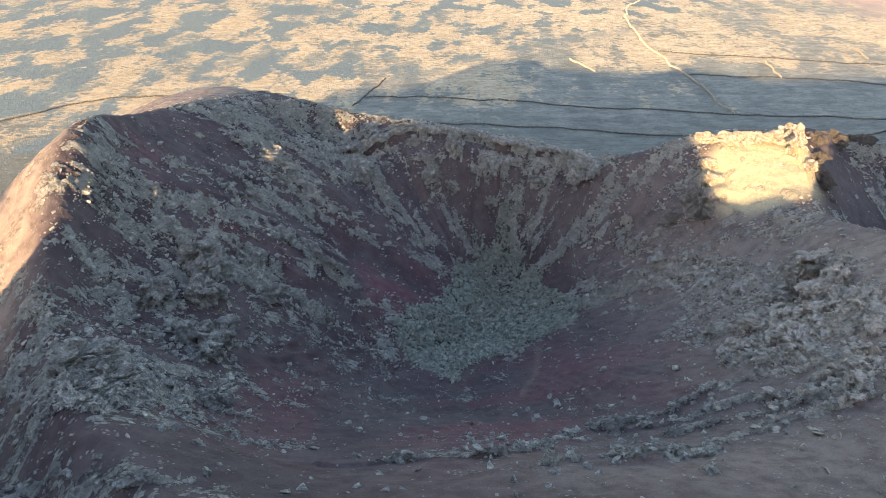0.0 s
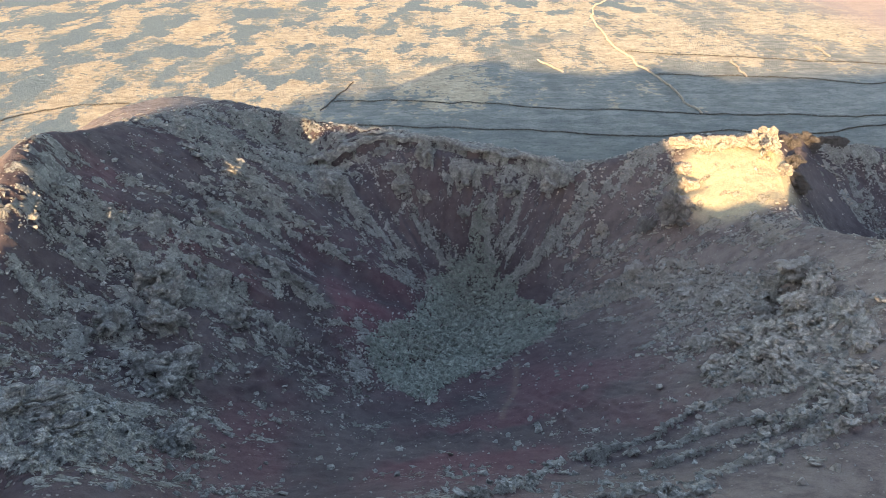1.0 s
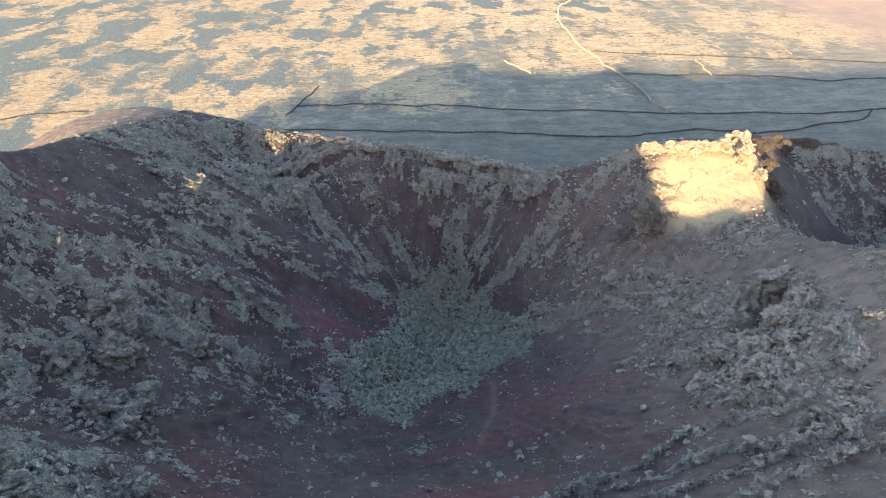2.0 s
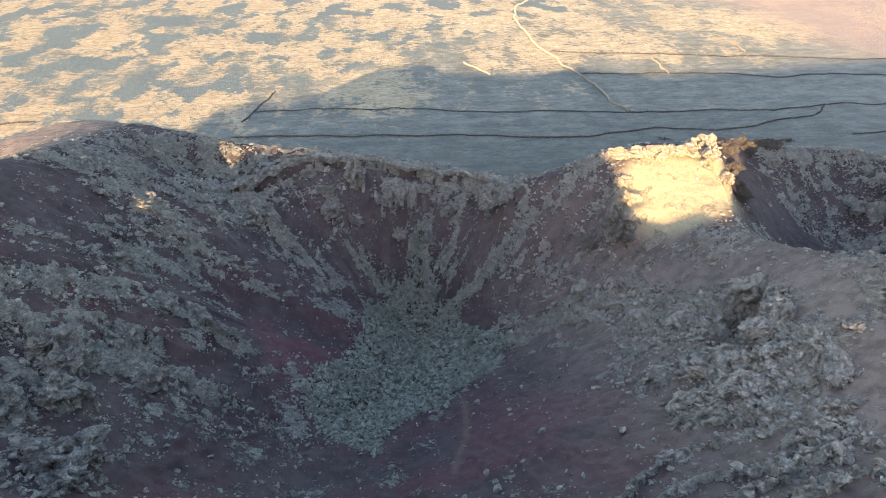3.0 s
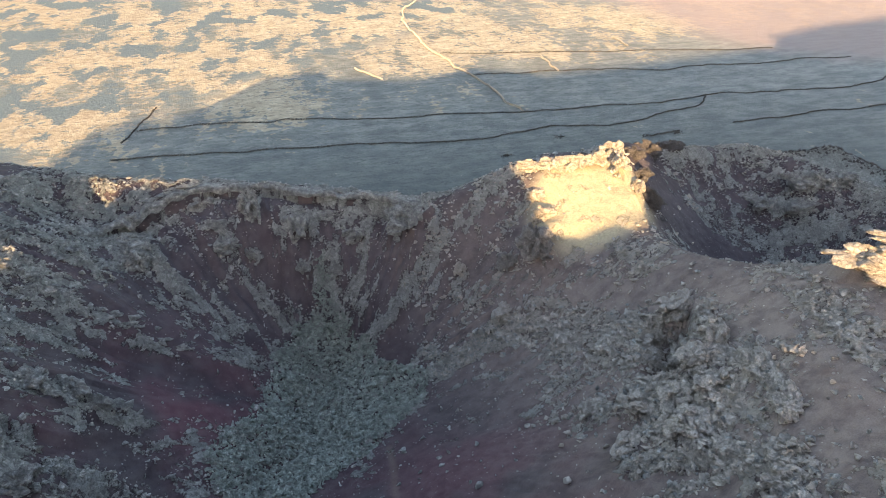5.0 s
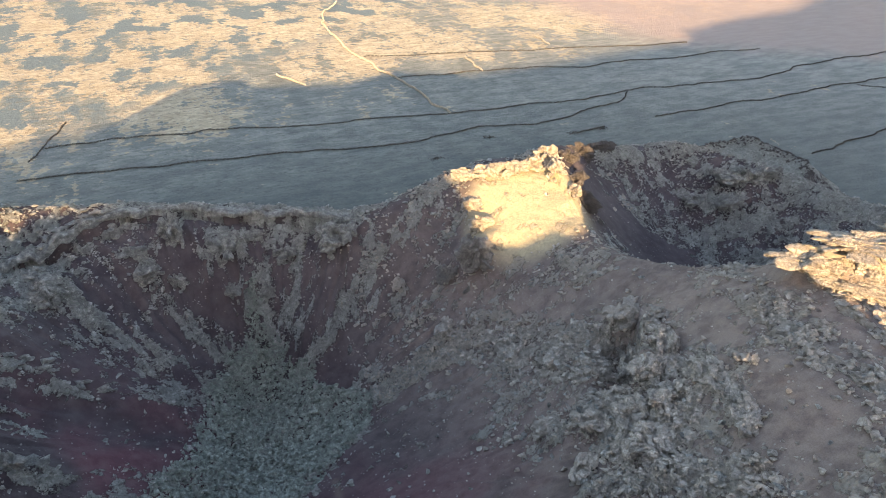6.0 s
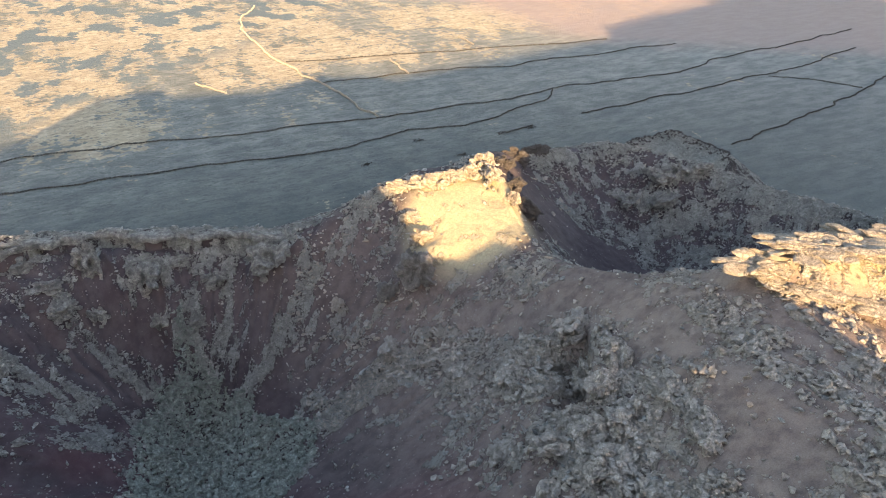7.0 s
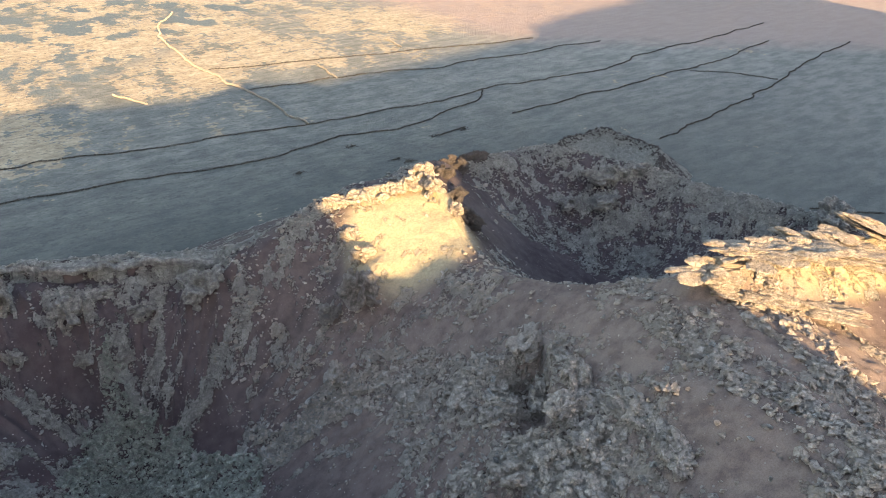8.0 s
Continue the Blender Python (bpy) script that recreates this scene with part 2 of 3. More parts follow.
def volcano_height(x, y):
    z, second, s, th = large(x, y)
    zone, seams = cover(x, y)[5::2]
    hard = step(0.34, 0.72, zone) * (1 - 0.55 * step(0.15, 0.6, blob(x, y, 76, 82, 22, 28)))
    calm = 1 - 0.6 * step(0.2, 0.5, blob(x, y, 78, 158, 14, 17, -20))
    z = z + 0.8 * fbm(x, y, 24, 3, 5)
    # the scarp under the northern rim
    d = from_lip(x, y)
    z = z - step(-37, -28, x) * step(50, 38, x) * (2.4 * step(-15, -1.5, d) * step(0.25, -0.6, d) + 0.9 * step(-3, -1, d) * step(0.0, -0.5, d)) * (d > -30)
    # the western crest, steep on its inner side
    d = x - np.interp(y, [78, 87, 100, 110, 127], [-54, -58, -60.5, -62, -66])
    z = z + step(76, 90, y) * step(170, 122, y) * (1.5 * (1 - np.abs(d) / 4).clip(0, 1) - 3.2 * step(0, 7, d) * step(24, 8, d))
    z = z - 5 * blob(x, y, -42, 192, 14, 22) - 4 * blob(x, y, -30, 199, 11, 10)
    z = z + hard * 0.9 * (ridged(x, y, 7, 4, 3).clip(-0.4, 1) - 0.1)
    z = z + hard * 0.5 * ridged(x, y, 2.2, 3, 13)
    r = np.hypot(x - MID[0], y - MID[1])
    ribs = ridged(th * 16 + 1.2 * fbm(x, y, 14, 3, 63), r / 45, 1.0, 3, 67)
    z = z + 1.2 * ribs * step(0.3, 0.5, s) * step(1.02, 0.9, s) * step(60, 40, x) * step(70, 95, y)
    z = z + calm * (0.10 + 0.90 * hard) * 1.05 * (plates(x, y) - 0.5) + 0.14 * fbm(x, y, 1.4, 2, 7) + 0.35 * fbm(x, y, 4.5, 3, 8)
    z = z + 0.5 * seams + 4.0 * blob(x, y, 64.5, 156.5, 5, 4.5)
    # the overhung notch below the eastern shoulder
    a, c = (x - 65) * 0.577 + (y - 105.5) * 0.817, (x - 65) * 0.817 - (y - 105.5) * 0.577 + 1.8 * fbm(x, y, 6, 3, 17)
    ends = step(10, 6, np.abs(a))
    z = z - 6.5 * ends * step(-8, -0.7, c) * step(0.3, -0.3, c) + 0.9 * ends * step(-0.3, 0.3, c) * step(6, 0.5, c)
    return z, second


def cone_height(x, y):
    dx, dy = x - CONE[0], y - CONE[1]
    r, th = np.hypot(dx, dy), np.arctan2(dy, dx)
    zr = 13.5 + 5.0 * np.cos(th - 0.95) + 2.0 * grain(th * 2.2, 0 * th, 35)
    z = np.where(r < 31, zr - 7 * (1 - (r / 31) ** 4), zr - 0.7 * (r - 31))
    return z + 1.3 * ridged(x, y, 11, 4, 31)


def plain_height(x, y):
    return 1.3 * fbm(x, y, 60, 4, 41) - 0.6


# ---- materials ----
def mat(name):
    m = bpy.data.materials.new(name)
    m.use_nodes = True
    return m, m.node_tree, m.node_tree.nodes["Principled BSDF"]


def node(t, kind, **values):
    n = t.nodes.new("ShaderNode" + kind)
    for k, v in values.items():
        n.inputs[k.replace("_", " ")].default_value = v
    return n


def noise_node(t, coord, scale, detail=6.0, rough=0.6):
    n = node(t, "TexNoise", Scale=scale, Detail=detail, Roughness=rough)
    t.links.new(coord, n.inputs["Vector"])
    return n.outputs[0]


def mix(t, fac, a, b):
    n = t.nodes.new("ShaderNodeMix")
    n.data_type = "RGBA"
    for i, v in ((0, fac), (6, a), (7, b)):
        if isinstance(v, (int, float)):
            n.inputs[i].default_value = v
        elif isinstance(v, tuple):
            n.inputs[i].default_value = (*v, 1)
        else:
            t.links.new(v, n.inputs[i])
    return n.outputs[2]


def ramp(t, value, a, b, lo=0.0, hi=1.0):
    n = node(t, "MapRange", From_Min=a, From_Max=b, To_Min=lo, To_Max=hi)
    t.links.new(value, n.inputs[0])
    return n.outputs[0]


def calc(t, op, a, b):
    n = t.nodes.new("ShaderNodeMath")
    n.operation = op
    for i, v in ((0, a), (1, b)):
        if isinstance(v, (int, float)):
            n.inputs[i].default_value = v
        else:
            t.links.new(v, n.inputs[i])
    return n.outputs[0]


def bump(t, bsdf, height, strength, distance):
    n = node(t, "Bump", Strength=strength, Distance=distance)
    t.links.new(height, n.inputs["Height"])
    t.links.new(n.outputs[0], bsdf.inputs["Normal"])


def scaled(t, coord, sx, sy, sz, turn=0.0):
    n = t.nodes.new("ShaderNodeMapping")
    n.inputs["Scale"].default_value = (sx, sy, sz)
    n.inputs["Rotation"].default_value = (0, 0, radians(turn))
    t.links.new(coord, n.inputs["Vector"])
    return n.outputs[0]


def cinder_material():
    """Dark scoria, red and brown in places, under a crust of grey lichen-grown rock."""
    m, t, bsdf = mat("volcanic_cinder")
    co = t.nodes.new("ShaderNodeTexCoord").outputs["Object"]
    att = t.nodes.new("ShaderNodeAttribute")
    att.attribute_name = "cover"
    sep = t.nodes.new("ShaderNodeSeparateColor")
    t.links.new(att.outputs["Color"], sep.inputs[0])
    pat = t.nodes.new("ShaderNodeAttribute")
    pat.attribute_name = "pale"
    pale = pat.outputs["Fac"]
    crust, red, green, brown = sep.outputs[0], sep.outputs[1], sep.outputs[2], att.outputs["Alpha"]
    big, mid, fine, grit = noise_node(t, co, 0.06), noise_node(t, co, 0.45, 8), noise_node(t, co, 2.0, 6, 0.7), noise_node(t, co, 6.0, 4, 0.7)
    soil = mix(t, ramp(t, big, 0.35, 0.65), (0.048, 0.036, 0.043), (0.082, 0.065, 0.071))
    soil = mix(t, red, soil, (0.108, 0.046, 0.058))
    soil = mix(t, brown, soil, mix(t, ramp(t, mid, 0.36, 0.62), (0.175, 0.135, 0.122), (0.25, 0.195, 0.17)))
    soil = mix(t, ramp(t, mid, 0.35, 0.5, 0.35, 0), soil, mix(t, 0.5, soil, (0.02, 0.017, 0.018)))
    soil = mix(t, ramp(t, grit, 0.40, 0.66, 0, 0.55), soil, mix(t, 0.6, soil, (0.03, 0.025, 0.025)))
    soil = mix(t, ramp(t, mid, 0.45, 0.7, 0, 0.14), soil, (0.22, 0.20, 0.19))
    dots = node(t, "TexVoronoi", Scale=1.7)
    t.links.new(co, dots.inputs["Vector"])
    shade = t.nodes.new("ShaderNodeSeparateColor")
    t.links.new(dots.outputs["Color"], shade.inputs[0])
    pebble = calc(t, "LESS_THAN", dots.outputs["Distance"], calc(t, "MULTIPLY", calc(t, "SUBTRACT", shade.outputs[0], calc(t, "SUBTRACT", 0.72, calc(t, "MULTIPLY", crust, 0.5))), 0.9))
    soil = mix(t, calc(t, "MULTIPLY", pebble, 0.6), soil, (0.30, 0.28, 0.26))
    # pale path and slabs, and the shoulder's sunlight put into the colour
    soil = mix(t, calc(t, "MULTIPLY", pale, 0.85), soil, mix(t, ramp(t, fine, 0.35, 0.6), (0.28, 0.232, 0.15), (0.43, 0.37, 0.24)))
    rock = None
    for scale, share in ((0.6, 1.0), (1.7, 0.45)):
        warp = t.nodes.new("ShaderNodeVectorMath")
        warp.operation = "MULTIPLY_ADD"
        nz = node(t, "TexNoise", Scale=scale * 1.5, Detail=3.0)
        t.links.new(co, nz.inputs["Vector"])
        t.links.new(nz.outputs["Color"], warp.inputs[0])
        warp.inputs[1].default_value = (0.9 / scale,) * 3
        t.links.new(co, warp.inputs[2])
        cell = node(t, "TexVoronoi", Scale=scale)
        edge = node(t, "TexVoronoi", Scale=scale)
        edge.feature = "DISTANCE_TO_EDGE"
        for n in (cell, edge):
            t.links.new(warp.outputs[0], n.inputs["Vector"])
        tone = t.nodes.new("ShaderNodeSeparateColor")
        t.links.new(cell.outputs["Color"], tone.inputs[0])
        one = mix(t, tone.outputs[0], (0.20, 0.198, 0.195), (0.49, 0.487, 0.465))
        one = mix(t, ramp(t, edge.outputs["Distance"], 0.0, 0.06), (0.15, 0.146, 0.144), one)
        rock = one if rock is None else mix(t, share, rock, one)
        crack = edge.outputs["Distance"]
    rock = mix(t, ramp(t, grit, 0.28, 0.44), (0.13, 0.12, 0.11), rock)
    rock = mix(t, calc(t, "MULTIPLY", green, ramp(t, fine, 0.35, 0.6)), rock, mix(t, 0.5, rock, (0.19, 0.215, 0.185)))
    rock = mix(t, calc(t, "MULTIPLY", brown, 0.75), rock, mix(t, ramp(t, fine, 0.35, 0.65), (0.36, 0.30, 0.26), (0.54, 0.465, 0.405)))
    rock = mix(t, calc(t, "MULTIPLY", pale, 0.6), rock, (0.66, 0.57, 0.42))
    v = calc(t, "ADD", crust, calc(t, "MULTIPLY", calc(t, "SUBTRACT", mid, 0.5), 0.6))
    v = calc(t, "ADD", v, calc(t, "MULTIPLY", calc(t, "SUBTRACT", fine, 0.5), 1.1))
    fac = ramp(t, v, 0.47, 0.56)
    t.links.new(mix(t, fac, soil, rock), bsdf.inputs["Base Color"])
    bsdf.inputs["Roughness"].default_value = 0.95
    bsdf.inputs["Specular IOR Level"].default_value = 0.15
    h = calc(t, "ADD", calc(t, "MULTIPLY", fac, 0.55), calc(t, "MULTIPLY", calc(t, "ADD", fine, calc(t, "MULTIPLY", grit, 0.5)), calc(t, "ADD", fac, 0.25)))
    h = calc(t, "ADD", h, calc(t, "MULTIPLY", calc(t, "MINIMUM", crack, 0.3), calc(t, "MULTIPLY", fac, 1.6)))
    bump(t, bsdf, h, 1.0, 1.2)
    return m


def rock_material(name, light, dark, tint):
    m, t, bsdf = mat(name)
    co = t.nodes.new("ShaderNodeTexCoord").outputs["Object"]
    geo = t.nodes.new("ShaderNodeNewGeometry")
    each = t.nodes.new("ShaderNodeObjectInfo").outputs["Random"]
    co = geo.outputs["Position"]
    mid, fine = noise_node(t, co, 0.9, 7), noise_node(t, co, 4.0, 5, 0.7)
    base = mix(t, ramp(t, mid, 0.38, 0.62), dark, light)
    base = mix(t, ramp(t, calc(t, "FRACT", calc(t, "ADD", geo.outputs["Random Per Island"], each), 0.0), 0, 1, 0, 0.6), base, tint)
    base = mix(t, ramp(t, fine, 0.42, 0.62, 0.6, 0), base, dark)
    t.links.new(base, bsdf.inputs["Base Color"])
    bsdf.inputs["Roughness"].default_value = 0.95
    bsdf.inputs["Specular IOR Level"].default_value = 0.15
    edge = node(t, "TexVoronoi", Scale=1.3)
    edge.feature = "DISTANCE_TO_EDGE"
    warp = t.nodes.new("ShaderNodeVectorMath")
    warp.operation = "MULTIPLY_ADD"
    nz = node(t, "TexNoise", Scale=1.6, Detail=4.0)
    t.links.new(co, nz.inputs["Vector"])
    t.links.new(nz.outputs["Color"], warp.inputs[0])
    warp.inputs[1].default_value = (1.3,) * 3
    t.links.new(co, warp.inputs[2])
    t.links.new(warp.outputs[0], edge.inputs["Vector"])
    crack = ramp(t, edge.outputs["Distance"], 0.0, 0.07)
    t.links.new(mix(t, crack, mix(t, 0.22, base, (0.04, 0.037, 0.035)), base), bsdf.inputs["Base Color"])
    bump(t, bsdf, calc(t, "ADD", calc(t, "ADD", mid, fine), crack), 1.0, 0.5)
    return m


def plain_material():
    """Dry straw-coloured grass over dark mossy lava, in ragged patches, with shade put into the colour; brown ash
    farther to the north-east.
    """
    m, t, bsdf = mat("dry_plain")
    co = t.nodes.new("ShaderNodeTexCoord").outputs["Object"]
    st = scaled(t, co, 1.0, 0.5, 1, -18)
    big, mid, small, fine = noise_node(t, st, 0.012, 4, 0.5), noise_node(t, st, 0.05, 5, 0.55), noise_node(t, co, 0.16, 6, 0.65), noise_node(t, co, 0.7, 5, 0.7)
    sep = t.nodes.new("ShaderNodeSeparateXYZ")
    t.links.new(co, sep.inputs[0])
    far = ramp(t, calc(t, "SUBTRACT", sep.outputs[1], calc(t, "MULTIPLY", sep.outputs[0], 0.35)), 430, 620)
    v = calc(t, "ADD", calc(t, "MULTIPLY", big, 1.0), calc(t, "MULTIPLY", mid, 0.75))
    v = calc(t, "ADD", v, calc(t, "MULTIPLY", small, 0.9))
    v = calc(t, "SUBTRACT", v, 0.275)
    mottle = noise_node(t, scaled(t, co, 0.4, 1, 1, 8), 0.10, 6, 0.65)
    tuft_and_shade = noise_node(t, scaled(t, co, 0.5, 1, 1, 8), 0.33, 5, 0.75)
    moss_and_shade = mix(t, ramp(t, mid, 0.35, 0.65), (0.165, 0.175, 0.17), (0.235, 0.24, 0.22))
    moss_and_shade = mix(t, ramp(t, tuft_and_shade, 0.36, 0.52, 0.75, 0), moss_and_shade, (0.09, 0.095, 0.09))
    moss_and_shade = mix(t, ramp(t, fine, 0.5, 0.66, 0, 0.6), moss_and_shade, (0.31, 0.305, 0.26))
    # darker towards the volcano: a fall-off of light put into the moss colour
    moss_and_shade = mix(t, ramp(t, calc(t, "ADD", sep.outputs[1], calc(t, "MULTIPLY", small, 60)), 560, 390, 0, 0.72), moss_and_shade, (0.05, 0.058, 0.058))
    moss_and_shade = mix(t, ramp(t, sep.outputs[0], 260, 620, 0, 0.6), moss_and_shade, (0.29, 0.285, 0.27))
    moss_and_shade = mix(t, ramp(t, mottle, 0.40, 0.60, 0.5, 0), moss_and_shade, (0.075, 0.085, 0.085))
    straw = mix(t, ramp(t, small, 0.4, 0.6), (0.475, 0.41, 0.305), (0.34, 0.29, 0.215))
    # the tufts' small shadows, put into the straw colour
    straw = mix(t, ramp(t, tuft_and_shade, 0.38, 0.48, 0.85, 0), straw, (0.15, 0.135, 0.11))
    straw = mix(t, ramp(t, fine, 0.52, 0.64, 0, 0.5), straw, (0.24, 0.2, 0.15))
    straw = mix(t, ramp(t, mottle, 0.40, 0.56, 0.45, 0), straw, (0.20, 0.165, 0.12))
    straw = mix(t, ramp(t, sep.outputs[0], 150, -230, 0, 0.6), straw, mix(t, 0.5, straw, (0.22, 0.17, 0.115)))
    # straw where the sun reaches, moss for shade: light put into the cover
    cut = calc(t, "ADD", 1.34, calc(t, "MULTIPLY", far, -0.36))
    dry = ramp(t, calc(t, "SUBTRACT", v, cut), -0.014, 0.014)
    base = mix(t, dry, moss_and_shade, straw)
    # shade in the hollows, put into the colour beyond the cast shadow
    shade_mask = calc(t, "ADD", noise_node(t, scaled(t, co, 1.0, 0.6, 1, -14), 0.024, 6, 0.62), calc(t, "MULTIPLY", small, 0.2))
    shade_mask = calc(t, "ADD", shade_mask, ramp(t, sep.outputs[0], 0, -330, 0, 0.035))
    shade_tone = mix(t, ramp(t, fine, 0.4, 0.62), (0.085, 0.115, 0.135), (0.135, 0.165, 0.175))
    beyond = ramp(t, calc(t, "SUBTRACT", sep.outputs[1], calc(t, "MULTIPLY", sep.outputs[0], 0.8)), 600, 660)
    base = mix(t, calc(t, "MULTIPLY", ramp(t, shade_mask, 0.615, 0.66), beyond), base, shade_tone)
    line = calc(t, "ADD", calc(t, "MULTIPLY", sep.outputs[0], 0.647), calc(t, "MULTIPLY", sep.outputs[1], 0.763))
    line = calc(t, "ADD", line, calc(t, "MULTIPLY", calc(t, "SUBTRACT", mid, 0.5), 60))
    base = mix(t, calc(t, "MULTIPLY", ramp(t, line, 780, 840, 0, 0.75), ramp(t, sep.outputs[0], 470, 540)), base, (0.31, 0.235, 0.215))
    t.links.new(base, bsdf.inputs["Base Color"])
    bsdf.inputs["Roughness"].default_value = 0.95
    bsdf.inputs["Specular IOR Level"].default_value = 0.1
    bump(t, bsdf, calc(t, "ADD", calc(t, "MULTIPLY", small, 1.5), fine), 1.0, 1.2)
    return m


CINDER, PLAIN = cinder_material(), plain_material()
ROCK = rock_material("lichen_rock", (0.62, 0.61, 0.575), (0.15, 0.145, 0.14), (0.42, 0.41, 0.39))
PALE_ROCK = rock_material("pale_crust_rock", (0.64, 0.57, 0.48), (0.22, 0.19, 0.165), (0.48, 0.42, 0.35))
BROWN_ROCK = rock_material("brown_crust_rock", (0.60, 0.545, 0.49), (0.30, 0.262, 0.235), (0.47, 0.42, 0.375))
CRAG = rock_material("grey_crag_rock", (0.46, 0.455, 0.43), (0.13, 0.125, 0.125), (0.30, 0.295, 0.285))
DARK_ROCK = rock_material("dark_lava_rock", (0.16, 0.145, 0.14), (0.055, 0.048, 0.048), (0.11, 0.10, 0.095))
GREEN_ROCK = rock_material("green_lichen_rubble", (0.52, 0.56, 0.51), (0.13, 0.145, 0.13), (0.34, 0.38, 0.34))
# a lighter copy of the wall stone, with sunlight put into its colour
SUNLIT_STONE = rock_material("sunlit_dry_stone", (0.62, 0.56, 0.47), (0.34, 0.30, 0.25), (0.5, 0.45, 0.37))
BLOCK_ROCK = rock_material("brown_grey_block", (0.34, 0.32, 0.305), (0.15, 0.138, 0.135), (0.25, 0.23, 0.22))
WALL_STONE = rock_material("dry_stone", (0.16, 0.145, 0.125), (0.05, 0.045, 0.042), (0.10, 0.09, 0.08))


# ---- meshes ----
def spaced(*stops):
    """Coordinates from stops of (start, step), the last one the end."""
    out = []
    for (a, d), (b, _) in zip(stops, stops[1:]):
        n = max(1, round((b - a) / d))
        out += [a + (b - a) * i / n for i in range(n)]
    return np.array(out + [stops[-1][0]])


def mesh_of(name, co, faces, material, smooth, colour=None):
    """A mesh from arrays of corners and of faces that have all the same number of sides."""
    sides = faces.shape[1]
    me = bpy.data.meshes.new(name)
    me.vertices.add(len(co))
    me.vertices.foreach_set("co", co.astype(np.float32).ravel())
    me.loops.add(faces.size)
    me.loops.foreach_set("vertex_index", faces.ravel().astype(np.int32))
    me.polygons.add(len(faces))
    me.polygons.foreach_set("loop_start", np.arange(0, faces.size, sides, dtype=np.int32))
    me.polygons.foreach_set("use_smooth", np.full(len(faces), smooth))
    me.update(calc_edges=True)
    if colour is not None:
        at = me.color_attributes.new("cover", "FLOAT_COLOR", "POINT")
        at.data.foreach_set("color", colour[:, :4].astype(np.float32).ravel())
        at = me.attributes.new("pale", "FLOAT", "POINT")
        at.data.foreach_set("value", colour[:, 4].astype(np.float32))
    me.materials.append(material)
    return me


def sheet(name, X, Y, Z, keep, material, colour=None):
    """A mesh from the cells of a height grid for which keep holds."""
    nx = X.shape[1]
    j, i = np.nonzero(keep)
    a = j * nx + i
    quads = np.stack([a, a + 1, a + nx + 1, a + nx], 1)
    used, flat = np.unique(quads, return_inverse=True)
    co = np.stack([X.ravel()[used], Y.ravel()[used], Z.ravel()[used]], 1)
    return new(name, mesh_of(name, co, flat.reshape(-1, 4), material, True, None if colour is None else colour[used]))


def cells(a):
    return np.maximum(np.maximum(a[:-1, :-1], a[1:, :-1]), np.maximum(a[:-1, 1:], a[1:, 1:]))


def under(ob, parent, label=""):
    ob.parent = parent
    return tagged(ob, label)


def hull_shapes(count, points, seed):
    """Angular stones about one unit across: convex hulls of scattered points."""
    rng = random.Random(seed)
    out = []
    for _ in range(count):
        bm = bmesh.new()
        for _ in range(points):
            v = Vector((rng.gauss(0, 1), rng.gauss(0, 1), rng.gauss(0, 1))).normalized() * rng.uniform(0.42, 0.58)
            bm.verts.new((max(-0.45, min(0.45, v.x)), max(-0.42, min(0.42, v.y)), max(-0.36, min(0.36, v.z))))
        bmesh.ops.convex_hull(bm, input=bm.verts)
        bmesh.ops.delete(bm, geom=[v for v in bm.verts if not v.link_faces], context="VERTS")
        bmesh.ops.triangulate(bm, faces=bm.faces)
        bm.verts.index_update()
        out.append((np.array([v.co for v in bm.verts]), np.array([[v.index for v in f.verts] for f in bm.faces])))
        bm.free()
    return out


SMALL, LARGE = hull_shapes(10, 9, 3), hull_shapes(18, 12, 5)


def turned(n, rng, tip):
    """n random turns: any way round, tipped by up to about tip radians."""
    a, b, c = rng.uniform(0, 2 * np.pi, n), rng.normal(0, tip, n), rng.normal(0, tip, n)
    ca, sa, cb, sb, cc, sc = np.cos(a), np.sin(a), np.cos(b), np.sin(b), np.cos(c), np.sin(c)
    return np.stack([np.stack([ca * cb, ca * sb * sc - sa * cc, ca * sb * cc + sa * sc], 1),
                     np.stack([sa * cb, sa * sb * sc + ca * cc, sa * sb * cc - ca * sc], 1),
                     np.stack([-sb, cb * sc, cb * cc], 1)], 1)


def stones(name, at, size, material, rng, shapes=None, tip=0.35):
    """One mesh of many stones: places (n, 3) and sizes (n, 3)."""
    shapes = shapes or SMALL
    pick = rng.integers(0, len(shapes), len(at))
    rot = turned(len(at), rng, tip)
    co, faces, base = [], [], 0
    for k, (sv, sf) in enumerate(shapes):
        idx = np.nonzero(pick == k)[0]
        if not len(idx):
            continue
        v = np.einsum("nij,npj->npi", rot[idx], sv[None] * size[idx][:, None]) + at[idx][:, None]
        f = sf[None] + (np.arange(len(idx)) * len(sv))[:, None, None] + base
        co.append(v.reshape(-1, 3))
        faces.append(f.reshape(-1, 3))
        base += len(idx) * len(sv)
    return mesh_of(name, np.concatenate(co), np.concatenate(faces), material, False)


def lie(x, y):
    return volcano_height(x, y)[0]


# ---- the plain ----
X, Y = np.meshgrid(spaced((-4500, 500), (-1500, 60), (-500, 7), (1100, 60), (2000, 500), (4500, 1)),
                   spaced((-4500, 500), (-1000, 60), (200, 6), (1100, 40), (2000, 500), (4500, 1)))
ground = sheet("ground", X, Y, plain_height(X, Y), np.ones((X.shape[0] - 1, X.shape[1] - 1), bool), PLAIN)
tagged(ground, "dry straw-coloured plain, mossy, with dark shade patches put into its colour", "ground", kind="structure")

